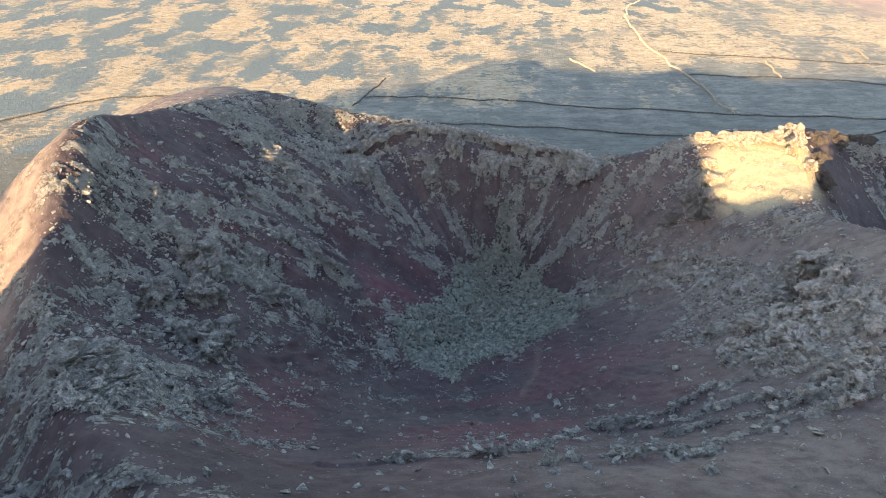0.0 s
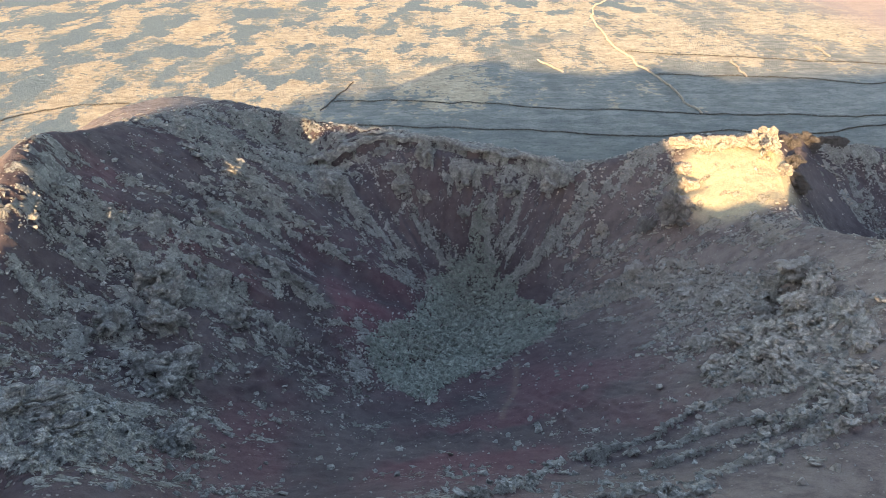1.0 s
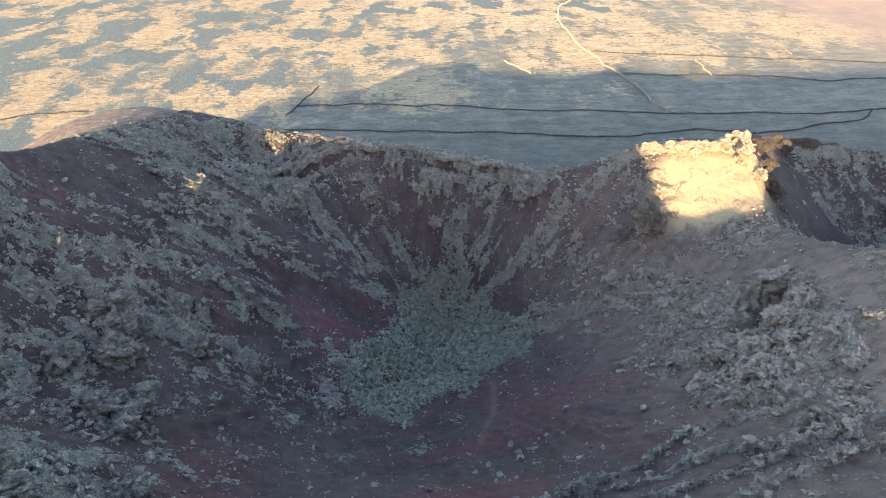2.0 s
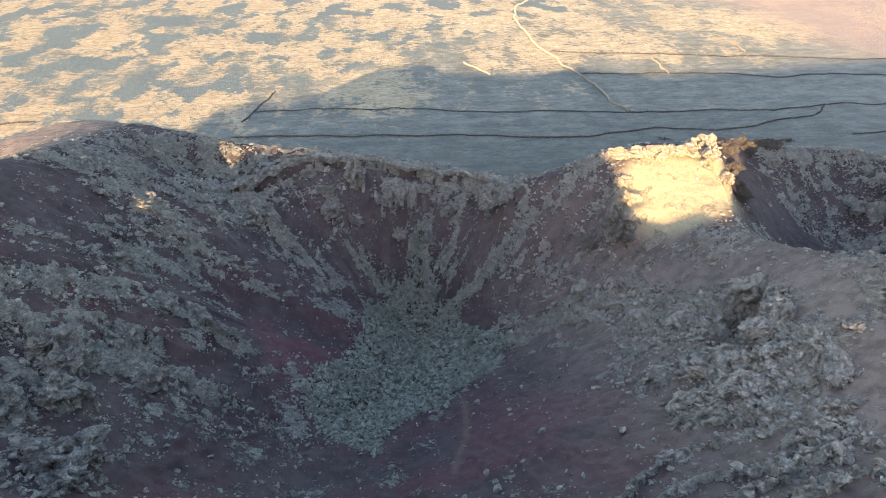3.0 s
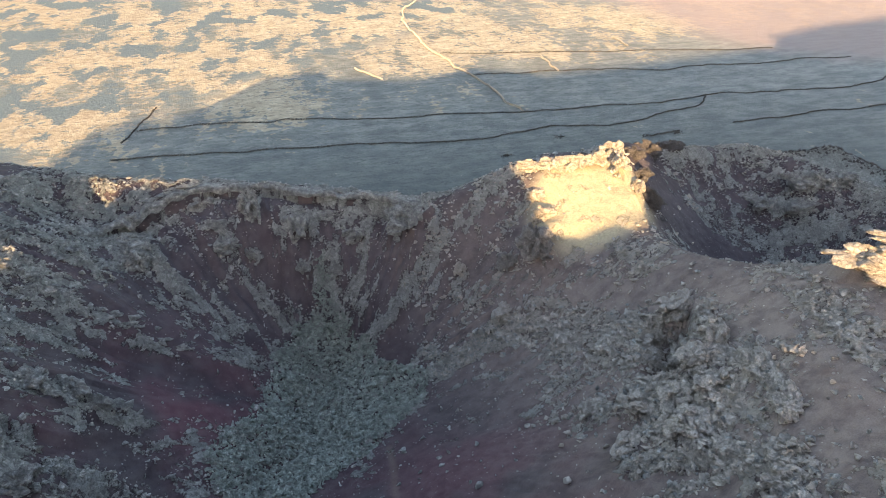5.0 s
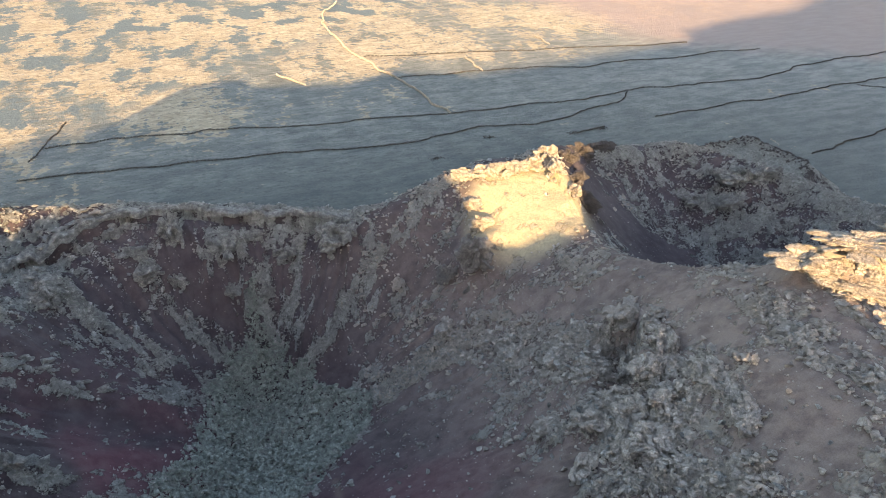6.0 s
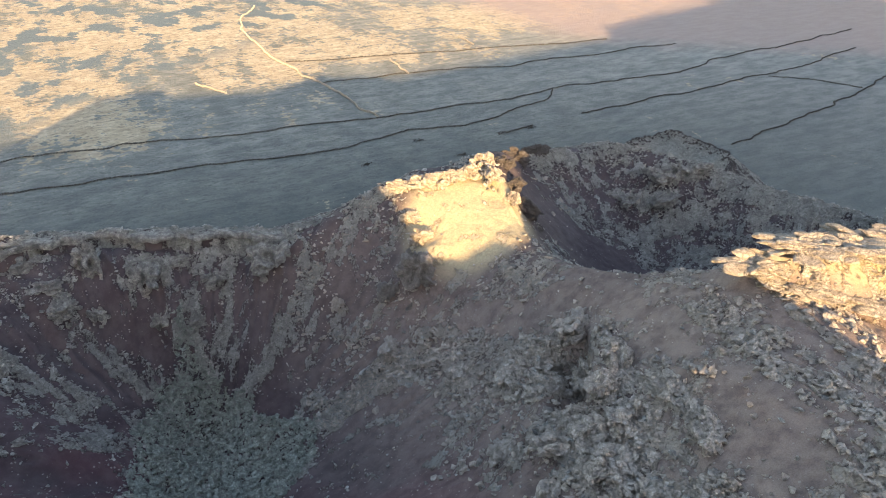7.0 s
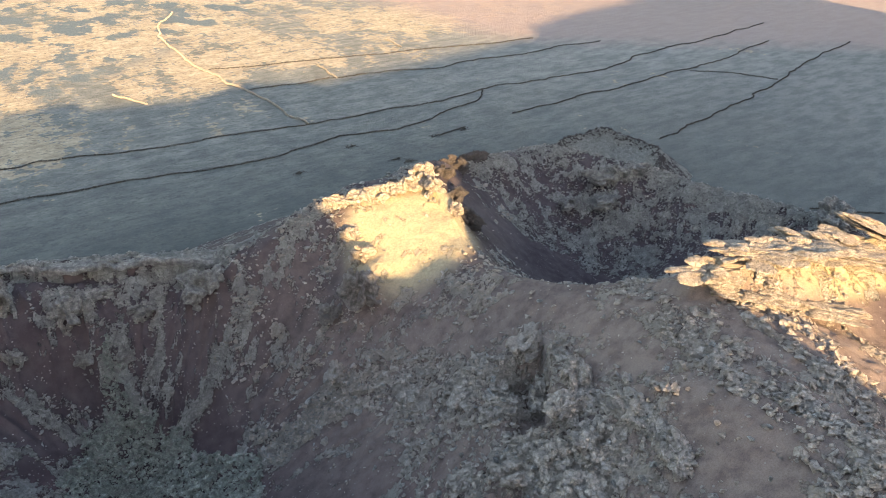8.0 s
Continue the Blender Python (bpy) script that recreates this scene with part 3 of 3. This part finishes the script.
# unseen ridge behind, its crest shaped so its evening shadow lies over the plain
X, Y = np.meshgrid(spaced((-400, 6), (-240, 2), (20, 8), (840, 1)), spaced((-800, 10), (70, 1)))
crest = np.interp(X, [-362, -350, -289, -235, -220, -206, -196, -190, -100, -20, 0, 19, 262, 277, 351, 473, 560, 692, 740, 820],
                  [0, 230, 234, 245, 257, 240, 225, 205, 205, 205, 236, 238, 243, 252, 259, 263, 276, 260, 226, 0])
Z = crest + 0.8 * fbm(X, Y, 12, 3, 51) - 0.68 * np.abs(Y + 350)
ridge = sheet("ridge", X, Y, Z, cells(Z) > -3, PLAIN)
tagged(ridge, "tall dry ridge out of view behind, added to shade the plain", "hill", kind="structure")

# ---- the volcano ----
DETAIL = 0.6
X, Y = np.meshgrid(spaced((-300, 6), (-95, 0.75 * DETAIL), (30, 0.5 * DETAIL), (112, 0.9 * DETAIL), (190, 4), (420, 1)),
                   spaced((-320, 6), (35, 0.55 * DETAIL), (130, 0.7 * DETAIL), (215, 3), (460, 1)))
Z, SECOND = volcano_height(X, Y)
crust, red, green, brown, floor, zone, pale, _ = cover(X, Y)
COLOUR = np.stack([crust, red, green, brown, pale], -1).reshape(-1, 5)
INNER = large(X, Y)[2] < 1.0
above, second, inner = cells(Z) > -1, cells(SECOND.astype(float)) > 0.5, cells(INNER.astype(float)) > 0.5
volcano = tagged(new("volcano"), "dark maroon volcanic cone with a deep rocky crater", "volcano")
under(sheet("crater_wall", X, Y, Z, above & ~second & inner, CINDER, COLOUR), volcano, "dark maroon cinder wall crusted with grey rock")
under(sheet("outer_flank", X, Y, Z, above & ~second & ~inner, CINDER, COLOUR), volcano, "brown cinder flank falling to the plain")
side = tagged(new("side_crater"), "smaller grey crater joined to the large cone", "crater")
ring = np.hypot(X - MID2[0], Y - MID2[1]) / wheel(RIM2_R, np.arctan2(Y - MID2[1], X - MID2[0]))
bowl = cells((ring < 1.0).astype(float)) > 0.5
under(sheet("crater_bowl", X, Y, Z, above & second & bowl, CINDER, COLOUR), side, "dark grey rocky bowl")
under(sheet("outer_flank", X, Y, Z, above & second & ~bowl, CINDER, COLOUR), side, "pale gravelly rim and flank")
X, Y = np.meshgrid(spaced((240, 1.5), (420, 1)), spaced((230, 1.5), (420, 1)))
Z = cone_height(X, Y)
rim = np.hypot(X - CONE[0], Y - CONE[1])
dim = np.stack([0.55 + 0.35 * step(34, 22, rim) + 0.5 * fbm(X, Y, 9, 4, 33), 0 * X, 0.3 + 0.7 * step(34, 24, rim), 0 * X, 0 * X], -1).reshape(-1, 5)
cone = sheet("spatter_cone", X, Y, Z, cells(Z) > -1, CINDER, dim)
tagged(cone, "small grey spatter cone with a broken rim", "cone")


# ---- rock outcrops ----
BLOCKS = {}


def block_mesh(k, material):
    if (k, material.name) not in BLOCKS:
        v, f = LARGE[k]
        BLOCKS[k, material.name] = mesh_of("rock_block", v, f, material, False)
    return BLOCKS[k, material.name]


def crag_shapes(count, level, seed):
    """Knobbly lava lumps one unit across: broken into blocks, with deep clefts and hollows between them."""
    out = []
    for k in range(count):
        bm = bmesh.new()
        bmesh.ops.create_icosphere(bm, subdivisions=level, radius=0.5)
        shift = Vector((7.3 * k + seed, 3.1 * k, 11.7 * k))
        for v in bm.verts:
            p = v.co * 2
            q = p * 1.5 + shift + 0.35 * noise.noise_vector(p * 2.2 + shift)
            dist, sites = noise.voronoi(q)
            cleft = max(0.0, 1 - (dist[1] - dist[0]) / 0.22)
            lump = noise.cell(sites[0] * 31.7) - 0.45
            r = 1 + 0.20 * noise.fractal(p * 1.3 + shift, 0.9, 2.0, 3) + 0.42 * lump - 0.22 * cleft + 0.05 * noise.fractal(p * 5 + shift, 0.8, 2.1, 4)
            v.co *= max(0.35, r)
            v.co.z = max(-0.42, min(0.5, v.co.z))
        bm.verts.index_update()
        out.append((np.array([v.co for v in bm.verts]), np.array([[v.index for v in f.verts] for f in bm.faces])))
        bm.free()
    return out


CRAGS = crag_shapes(9, 5, 3)
CORES = {}


def crag_mesh(k, material):
    if (k, material.name) not in CORES:
        v, f = CRAGS[k]
        CORES[k, material.name] = mesh_of("rock_core", v, f, material, False)
    return CORES[k, material.name]


def outcrop(x, y, long, wide, tall, turn, seed, material=None, label="craggy grey lava outcrop on the crater wall", blocks=12, coarse=0.8, grain_way=None, perch=0.0, core=1.0, lift=0.0):
    """A craggy clump of angular blocks, bedded in the slope."""
    rng = np.random.default_rng(seed)
    u, v = rng.uniform(-1, 1, blocks), rng.uniform(-1, 1, blocks)
    c, s = math.cos(radians(turn)), math.sin(radians(turn))
    px, py = x + u * long / 2 * c - v * wide / 2 * s, y + u * long / 2 * s + v * wide / 2 * c
    edge = 1 - 0.55 * (u * u + v * v) / 2
    big = coarse * np.minimum(long, wide) * rng.uniform(0.24, 0.58, blocks) * edge
    size = np.stack([big * rng.uniform(0.9, 1.7, blocks), big, tall * rng.uniform(0.4, 0.95, blocks) * edge], 1)
    if grain_way is not None:
        size[:, 0] *= 1.7
    pz = lie(px, py + perch) + size[:, 2] * rng.uniform(-0.05, 0.35, blocks)
    base = new("rock_outcrop")
    base.location = (x, y, float(lie(np.array([x]), np.array([y]))[0]))
    tagged(base, label, "outcrop", "rock outcrops")
    if core and grain_way is None:
        ob = new("rock_core", crag_mesh(seed % len(CRAGS), material or CRAG))
        ob.parent = base
        ob.location = (0, 0, 0.25 * tall + lift)
        ob.rotation_euler = (rng.normal(0, 0.12), rng.normal(0, 0.12), radians(turn))
        ob.scale = (1.2 * core * long, 1.2 * core * wide, core * 1.35 * tall)
    for k in range(blocks):
        ob = new("rock_block", block_mesh(int(rng.integers(0, len(LARGE))), material or CRAG))
        ob.parent = base
        ob.location = (px[k] - x, py[k] - y, pz[k] - base.location.z)
        way = rng.uniform(0, 6.28) if grain_way is None else radians(grain_way) + rng.normal(0, 0.25)
        tip = 0.2 if grain_way is None else 0.08
        ob.rotation_euler = (rng.normal(0, tip), rng.normal(0, tip), way)
        ob.scale = size[k]
    return base


for k, (x, y, long, wide, tall, turn) in enumerate([
        (-8.5, 197.5, 7, 3.5, 3.4, 10), (3, 193, 6, 5, 6.5, 80), (13.5, 187.5, 5.5, 5, 5.5, 0), (14, 182.5, 4, 3, 3, 30),
        (2.5, 185, 3.5, 3, 2.6, 0), (38, 178.5, 8, 6, 6, 30), (-3, 186, 5, 4, 3.5, 20), (-22, 177, 6, 5, 5, 30), (27, 184, 5, 3.5, 3, 0), (21, 180, 4, 3, 2.6, 0), (-5.6, 190.5, 6, 3, 2.5, -10), (-22, 180, 5, 6, 4, 40), (20, 190, 7, 2.5, 2, 0)]):
    outcrop(x, y, long, wide, tall, turn, 100 + k)
for k, (x, y, long, turn) in enumerate([(-23, 195, 12, 28), (-13, 199.5, 11, 20), (-4, 202.8, 9, 8), (5, 202, 10, -12), (14, 198.5, 9, -20), (24, 195, 12, -20), (33, 191.5, 9, -25)]):
    outcrop(x, y, long, 2.6, 1.5, turn, 120 + k, label="crumbling grey ledge along the crater rim", blocks=16, coarse=1.9, grain_way=turn, perch=3.0)
for k, (x, y, turn) in enumerate([(-40, 160, -5), (-32, 158, -5), (-24, 157.5, -8), (-16, 155, -10), (-44, 145, -45), (-37, 138, -48), (-31, 131.5, -30), (-24, 132, 5), (-52, 137, 35), (-45, 141, 40),
                                  (-22, 183, -30), (-30, 172, -35), (-36, 169, -40), (-50, 160, -30)]):
    outcrop(x, y, 8, 2.4, 1.8, turn, 240 + k, label="slabby grey lava rib down the crater wall", blocks=10, coarse=1.5, grain_way=turn)
for k, (x, y, long, wide, tall, turn) in enumerate([(-36, 86, 6, 4, 3, 40), (-30, 70, 6, 4, 2.5, 60), (-38, 62, 6, 4, 2.5, 20), (-47, 98, 6, 4, 3.5, 70), (-33, 112, 6, 3.5, 3, 0), (-37, 118, 5, 4, 3.5, 30)]):
    outcrop(x, y, long, wide, tall, turn, 260 + k)
for k, (x, y, long, wide, tall, turn) in enumerate([(52, 148, 6, 3, 2, 60), (48, 165, 5, 3, 2, 50), (57, 128, 6, 4, 2, 70), (60, 118, 6, 4, 2.2, 40), (49, 104, 5, 3.5, 2, 30), (46, 90, 5, 3, 2, 30), (60, 80, 6, 3, 2, 70), (64, 90, 6, 3, 2, 70)]):
    outcrop(x, y, long, wide, tall, turn, 270 + k, BROWN_ROCK, "weathered brown-grey crust on the eastern wall", 14)
for k, (x, y, long, wide, tall, turn) in enumerate([
        (-44, 111, 7, 5, 4.5, 60), (-42, 108, 6, 4, 4.5, 60), (-40.5, 102.5, 6, 5, 4.5, 40), (-35.5, 91, 6, 4, 3.5, 20), (-38.7, 89.4, 5, 4, 3, 0),
        (-42.5, 65.5, 8, 5, 3.6, 30), (-24.7, 40.4, 3.6, 1.6, 1.0, 0), (-29, 133, 6, 3, 2.6, -40), (-25, 131, 6, 2.4, 2.2, -45), (-42, 140, 4, 2.5, 2, 10), (-33.7, 132, 6, 4, 2.5, -20)]):
    outcrop(x, y, long, wide, tall, turn, 140 + k)
for k, (x, y, long, wide, tall, turn) in enumerate([
        (70.5, 177, 6, 3, 2.6, -35), (75, 174.5, 6, 3.4, 3, -30), (80, 172.5, 6, 4, 3.4, -20), (85.5, 172, 7, 5, 4.5, -10), (90, 174, 6, 5, 4.5, 30), (88, 166, 4.5, 4, 3.6, 60), (89, 160, 4, 3, 3, 70), (67, 162, 5, 4, 3.5, 0), (68, 169, 3, 4, 2.2, 90)]):
    outcrop(x, y, long, wide, tall, turn, 160 + k, PALE_ROCK, "pale craggy rock on the sunlit crater shoulder", 8, 1.0)
for k, (x, y, long, wide, tall, turn) in enumerate([(93.5, 160, 3.5, 7, 3.5, 10), (95, 168, 5, 4, 3, 20), (98, 177, 5, 4, 3, -30), (109, 187, 7, 4, 3.5, -30), (120, 193, 7, 4, 3.5, -10)]):
    outcrop(x, y, long, wide, tall, turn, 170 + k, DARK_ROCK, "dark overhanging lava block", 7, 1.2)
outcrop(57.0, 158.5, 4, 3.5, 4, 0, 177, material=BLOCK_ROCK, label="grey-brown lava block on the crater wall", blocks=4)
outcrop(61.0, 153.5, 7, 6.5, 6.5, 10, 176, lift=3.2, material=BLOCK_ROCK, label="large grey-brown lava block jutting from the wall", blocks=4)
for k, (x, y, long, wide, tall, turn) in enumerate([
        (70, 115, 8, 4, 3, 30), (66.5, 108, 4, 7, 3.5, -35), (66, 101, 4, 6, 3.5, -30), (61, 97, 6, 5, 3, 20), (52, 86, 7, 5, 3, 60), (55, 93, 6, 5, 2.5, 60),
        (58.5, 91, 6, 4, 2.5, 50), (52, 96, 5, 4, 2, 0)]):
    outcrop(x, y, long, wide, tall, turn, 180 + k, BROWN_ROCK)
for k, (x, y, long, wide, tall, turn) in enumerate([(85.5, 96.5, 7, 5, 1.6, -50), (90, 93.5, 8, 5, 1.4, -50), (95.5, 90, 10, 5, 1.6, -65), (101, 88.5, 10, 5, 1.3, -65), (107, 87, 9, 5, 1.2, -60), (114, 86, 9, 5, 1.2, -60), (87.5, 90, 9, 3, 1.0, -60), (93, 85, 9, 3, 0.8, -65)]):
    outcrop(x, y, long, wide, tall, turn, 200 + k, PALE_ROCK, "pale slabby rock ridge beyond the shoulder", 2, 1.0, core=1.3)
for k, (x, y, long, wide, tall, turn) in enumerate([(152, 175, 9, 5, 4, -40), (157, 172, 7, 4, 4, -40), (142, 176, 8, 4, 3, 20), (149, 169, 8, 4, 3, 0), (161, 170, 6, 4, 3, -50), (168, 116, 9, 6, 5, 60)]):
    outcrop(x, y, long, wide, tall, turn, 220 + k, CRAG, "dark knobbly lava outcrop in the side crater")


# ---- the overhanging ledge of the northern rim ----
def rim_ledge():
    x = np.arange(-34, 45, 0.5)
    lip = np.interp(x, [-36, -27, -14, -4, 5, 14, 24, 35, 46], [184, 192, 198, 202, 201, 197.5, 194, 190, 184])
    lip = lip - 2.2 * fbm(x, lip, 9, 3, 15)
    front = lip - 1.5 - 2.6 * fbm(x, 0 * x, 6, 4, 47).clip(-0.3, 0.6)
    top = lie(x, lip + 2.0) + 0.5
    top = 0.5 * top + 0.25 * np.roll(top, 1) + 0.25 * np.roll(top, -1) + 0.7 * fbm(x, 0 * x + 9, 4, 3, 48)
    thick = 1.5 + 1.2 * fbm(x, 0 * x + 5, 5, 3, 49)
    rows = [(lip + 3.0, top - 1.2), (lip + 1.2, top), (0.5 * (front + lip), top + 0.15), (front + 0.25, top - 0.1), (front, top - 0.45), (front + 0.15, top - thick), (lip + 1.0, top - thick - 0.5)]
    n, m = len(x), len(rows)
    co = np.concatenate([np.stack([x, y, z], 1) for y, z in rows])
    faces = np.array([(j * n + i, j * n + i + 1, (j + 1) * n + i + 1, (j + 1) * n + i) for j in range(m - 1) for i in range(n - 1)])
    return mesh_of("rim_ledge", co, faces, CRAG, False)


under(new("rim_ledge", rim_ledge()), volcano, "jagged grey ledge overhanging the crater wall")


# ---- loose stones ----
def scatter(name, parent, label, count, box, density, sizes, material, seed, flat=0.75):
    """Loose stones over a stretch of the slope: count tries, kept by density(x, y)."""
    rng = np.random.default_rng(seed)
    x, y = rng.uniform(box[0], box[2], count), rng.uniform(box[1], box[3], count)
    keep = rng.uniform(0, 1, count) < density(x, y)
    x, y = x[keep], y[keep]
    d = sizes[0] * (sizes[1] / sizes[0]) ** (rng.uniform(0, 1, len(x)) ** 1.6)
    size = np.stack([d * rng.uniform(0.9, 1.5, len(x)), d, d * flat * rng.uniform(0.6, 1.1, len(x))], 1)
    me = stones(name, np.stack([x, y, lie(x, y) + 0.12 * d], 1), size, material, rng)
    return tagged(under(new(name, me), parent, label), kind="stuff")


def strewn(x, y):
    """How thick loose stones lie; and the floor and brown soil shares there."""
    # few stones on the smooth sunlit shoulder
    sunlit_patch = step(0.25, 0.5, blob(x, y, 78, 161, 14, 16, -20))
    c = cover(x, y)
    k = c[5] + 0.45 * fbm(x, y, 2.5, 2, 95)
    return (0.015 + 0.10 * step(0.2, 0.5, k) + 0.6 * step(0.42, 0.8, k)) * (1 - 0.85 * sunlit_patch), c[4], c[3]


def on_walls(x, y):
    k, floor, brown = strewn(x, y)
    return k * (1 - floor) * (1 - 0.85 * step(-57, -63, x)) * (1 - 0.95 * brown * (x > 30)) * (1 - 0.9 * step(80, 88, x) * step(95, 88, y))


def on_brown(x, y):
    k, floor, brown = strewn(x, y)
    return k * (0.15 + 0.85 * brown) * (1 - 0.8 * step(82, 90, x) * step(92, 84, y))


scatter("floor_rubble", volcano, "green-grey rubble on the crater floor", 60000, (-30, 95, 45, 185), lambda x, y: cover(x, y)[4], (0.4, 1.5), GREEN_ROCK, 301)
scatter("scree", volcano, "grey stones strewn over the crater walls", 190000, (-85, 40, 95, 212), on_walls, (0.28, 1.4), ROCK, 302)
scatter("pale_scree", volcano, "pale stones on the eastern wall", 120000, (35, 45, 118, 185), on_brown, (0.26, 1.7), BROWN_ROCK, 303)


scatter("scree", side, "grey stones strewn through the side crater", 60000, (92, 95, 195, 205), lambda x, y: 0.5 * step(0.3, 0.7, cover(x, y)[5]) * large(x, y)[1], (0.3, 1.3), ROCK, 304)
rng = np.random.default_rng(305)
a, r = rng.uniform(0, 6.283, 800), 31 + rng.normal(0, 2.2, 800)
cx, cy = CONE[0] + r * np.cos(a), CONE[1] + r * np.sin(a)
d = rng.uniform(0.5, 2.4, 800)
me = stones("rim_rubble", np.stack([cx, cy, cone_height(cx, cy) + 0.1 * d], 1), np.stack([d * 1.3, d, d * 0.8], 1), DARK_ROCK, rng)
tagged(under(new("rim_rubble", me), cone, "dark broken lava along the cone's rim"), kind="stuff")


# ---- single boulders ----
rng = np.random.default_rng(310)
bx, by = rng.uniform(-62, 92, 1500), rng.uniform(62, 205, 1500)
c = cover(bx, by)
keep = rng.uniform(0, 1, 1500) < 0.08 + 0.5 * step(0.45, 0.8, c[0])
keep &= large(bx, by)[2] < 1.0
bx, by = bx[keep][:240], by[keep][:240]
bz = lie(bx, by)
for k in range(len(bx)):
    ob = new("boulder", block_mesh(int(rng.integers(0, len(LARGE))), ROCK))
    d = 0.7 + 1.2 * rng.uniform() ** 2.5
    ob.scale = (d * rng.uniform(0.9, 1.5), d, d * rng.uniform(0.6, 0.9))
    ob.location = (bx[k], by[k], bz[k] + 0.15 * d)
    ob.rotation_euler = (rng.normal(0, 0.3), rng.normal(0, 0.3), rng.uniform(0, 6.28))
    tagged(ob, "grey-brown angular boulder on the eastern slope" if bx[k] > 45 else "grey angular boulder lying on the crater wall", "boulder", "boulders")


# ---- dry-stone field walls on the plain ----
def stone_wall(path, material, label="dark dry-stone field wall crossing the plain", tall=1.05, wide=0.85, seed=0):
    rng = np.random.default_rng(400 + seed)
    p = np.array(path, float)
    seg = np.hypot(*(p[1:] - p[:-1]).T)
    along = np.concatenate([[0], np.cumsum(seg)])
    t = np.arange(0, along[-1], 0.75)
    x, y = np.interp(t, along, p[:, 0]), np.interp(t, along, p[:, 1])
    wob = fbm(t, 0 * t + seed * 9, 22, 4, 55)
    k = np.minimum(np.searchsorted(along, t, side="right") - 1, len(seg) - 1)
    n = np.stack([-(p[1:] - p[:-1])[:, 1], (p[1:] - p[:-1])[:, 0]], 1) / seg[:, None]
    x, y = x + wob * 4.5 * n[k, 0], y + wob * 4.5 * n[k, 1]
    x, y = np.concatenate([x, x + rng.normal(0, 0.2, len(x))]), np.concatenate([y, y + rng.normal(0, 0.2, len(y))])
    m = len(t)
    size = np.stack([rng.uniform(1.1, 1.7, 2 * m), wide * rng.uniform(0.7, 1.2, 2 * m), np.concatenate([rng.uniform(0.9, 1.3, m) * tall, rng.uniform(0.5, 0.9, m) * tall])], 1)
    z = plain_height(x, y) + np.concatenate([np.full(m, 0.35 * tall), np.full(m, 0.8 * tall)])
    me = stones("stone_wall", np.stack([x, y, z], 1), size, material, rng)
    ob = tagged(new("stone_wall", me), label, "wall", "field walls")
    return ob


WALLS = [
    [(-61, 558), (7, 555), (54, 544), (100, 532), (160, 526), (218, 514), (291, 510), (330, 500), (375, 508), (468, 499), (511, 492), (562, 506), (633, 512), (690, 512), (805, 523)],
    [(-74, 505), (6, 496), (55, 487), (108, 484), (133, 474), (169, 469), (192, 473), (225, 480), (266, 469), (316, 476), (351, 485), (376, 503)],
    [(284, 439), (299, 442), (310, 443)],
    [(215, 617), (274, 611), (317, 607), (388, 582), (433, 585), (486, 576), (541, 579), (582, 570)],
    [(210, 699), (258, 682), (294, 674), (338, 664), (383, 654), (432, 641), (473, 632), (535, 619)],
    [(358, 448), (416, 446), (491, 447), (545, 450), (572, 446), (644, 452), (728, 469)],
    [(569, 444), (595, 418), (610, 382)],
    [(407, 345), (464, 353), (574, 370), (616, 382), (709, 403), (797, 418)],
    [(389, 223), (405, 210), (417, 195)],
    [(-69, 537), (-63, 561), (-58, 580), (-51, 608)],
    [(-323, 496), (-309, 517), (-299, 533), (-283, 547), (-251, 555), (-221, 561)],
]
for k, path in enumerate(WALLS):
    stone_wall(path, WALL_STONE, seed=k)
# walls standing in the sun get the lightened copy of the stone
stone_wall([(261, 968), (232, 919), (211, 850), (204, 777), (204, 697), (210, 643), (215, 594), (216, 554), (218, 514)], SUNLIT_STONE, "long bending dry-stone wall, its sunlit tone put into the stone colour", 1.7, 1.4, 20)
for k, path in enumerate([[(297, 655), (292, 607)], [(119, 668), (135, 628)], [(405, 709), (398, 668)]]):
    stone_wall(path, SUNLIT_STONE, "short dry-stone wall, its sunlit tone put into the stone colour", 1.6, 1.4, 30 + k)


# ---- low heaps of stone on the plain ----
for k, (x, y) in enumerate([(222, 458), (235, 420), (241, 412), (174, 437), (306, 441), (281, 441)]):
    rng = np.random.default_rng(500 + k)
    n = 40
    px, py = x + rng.normal(0, 2.2, n), y + rng.normal(0, 1.3, n)
    d = rng.uniform(0.5, 1.3, n)
    me = stones("stone_heap", np.stack([px, py, plain_height(px, py) + 0.3 * d], 1), np.stack([1.2 * d, d, 0.8 * d], 1), WALL_STONE, rng)
    tagged(new("stone_heap", me), "low heap of dark lava stones on the plain", "heap", "stone heaps", kind="stuff")
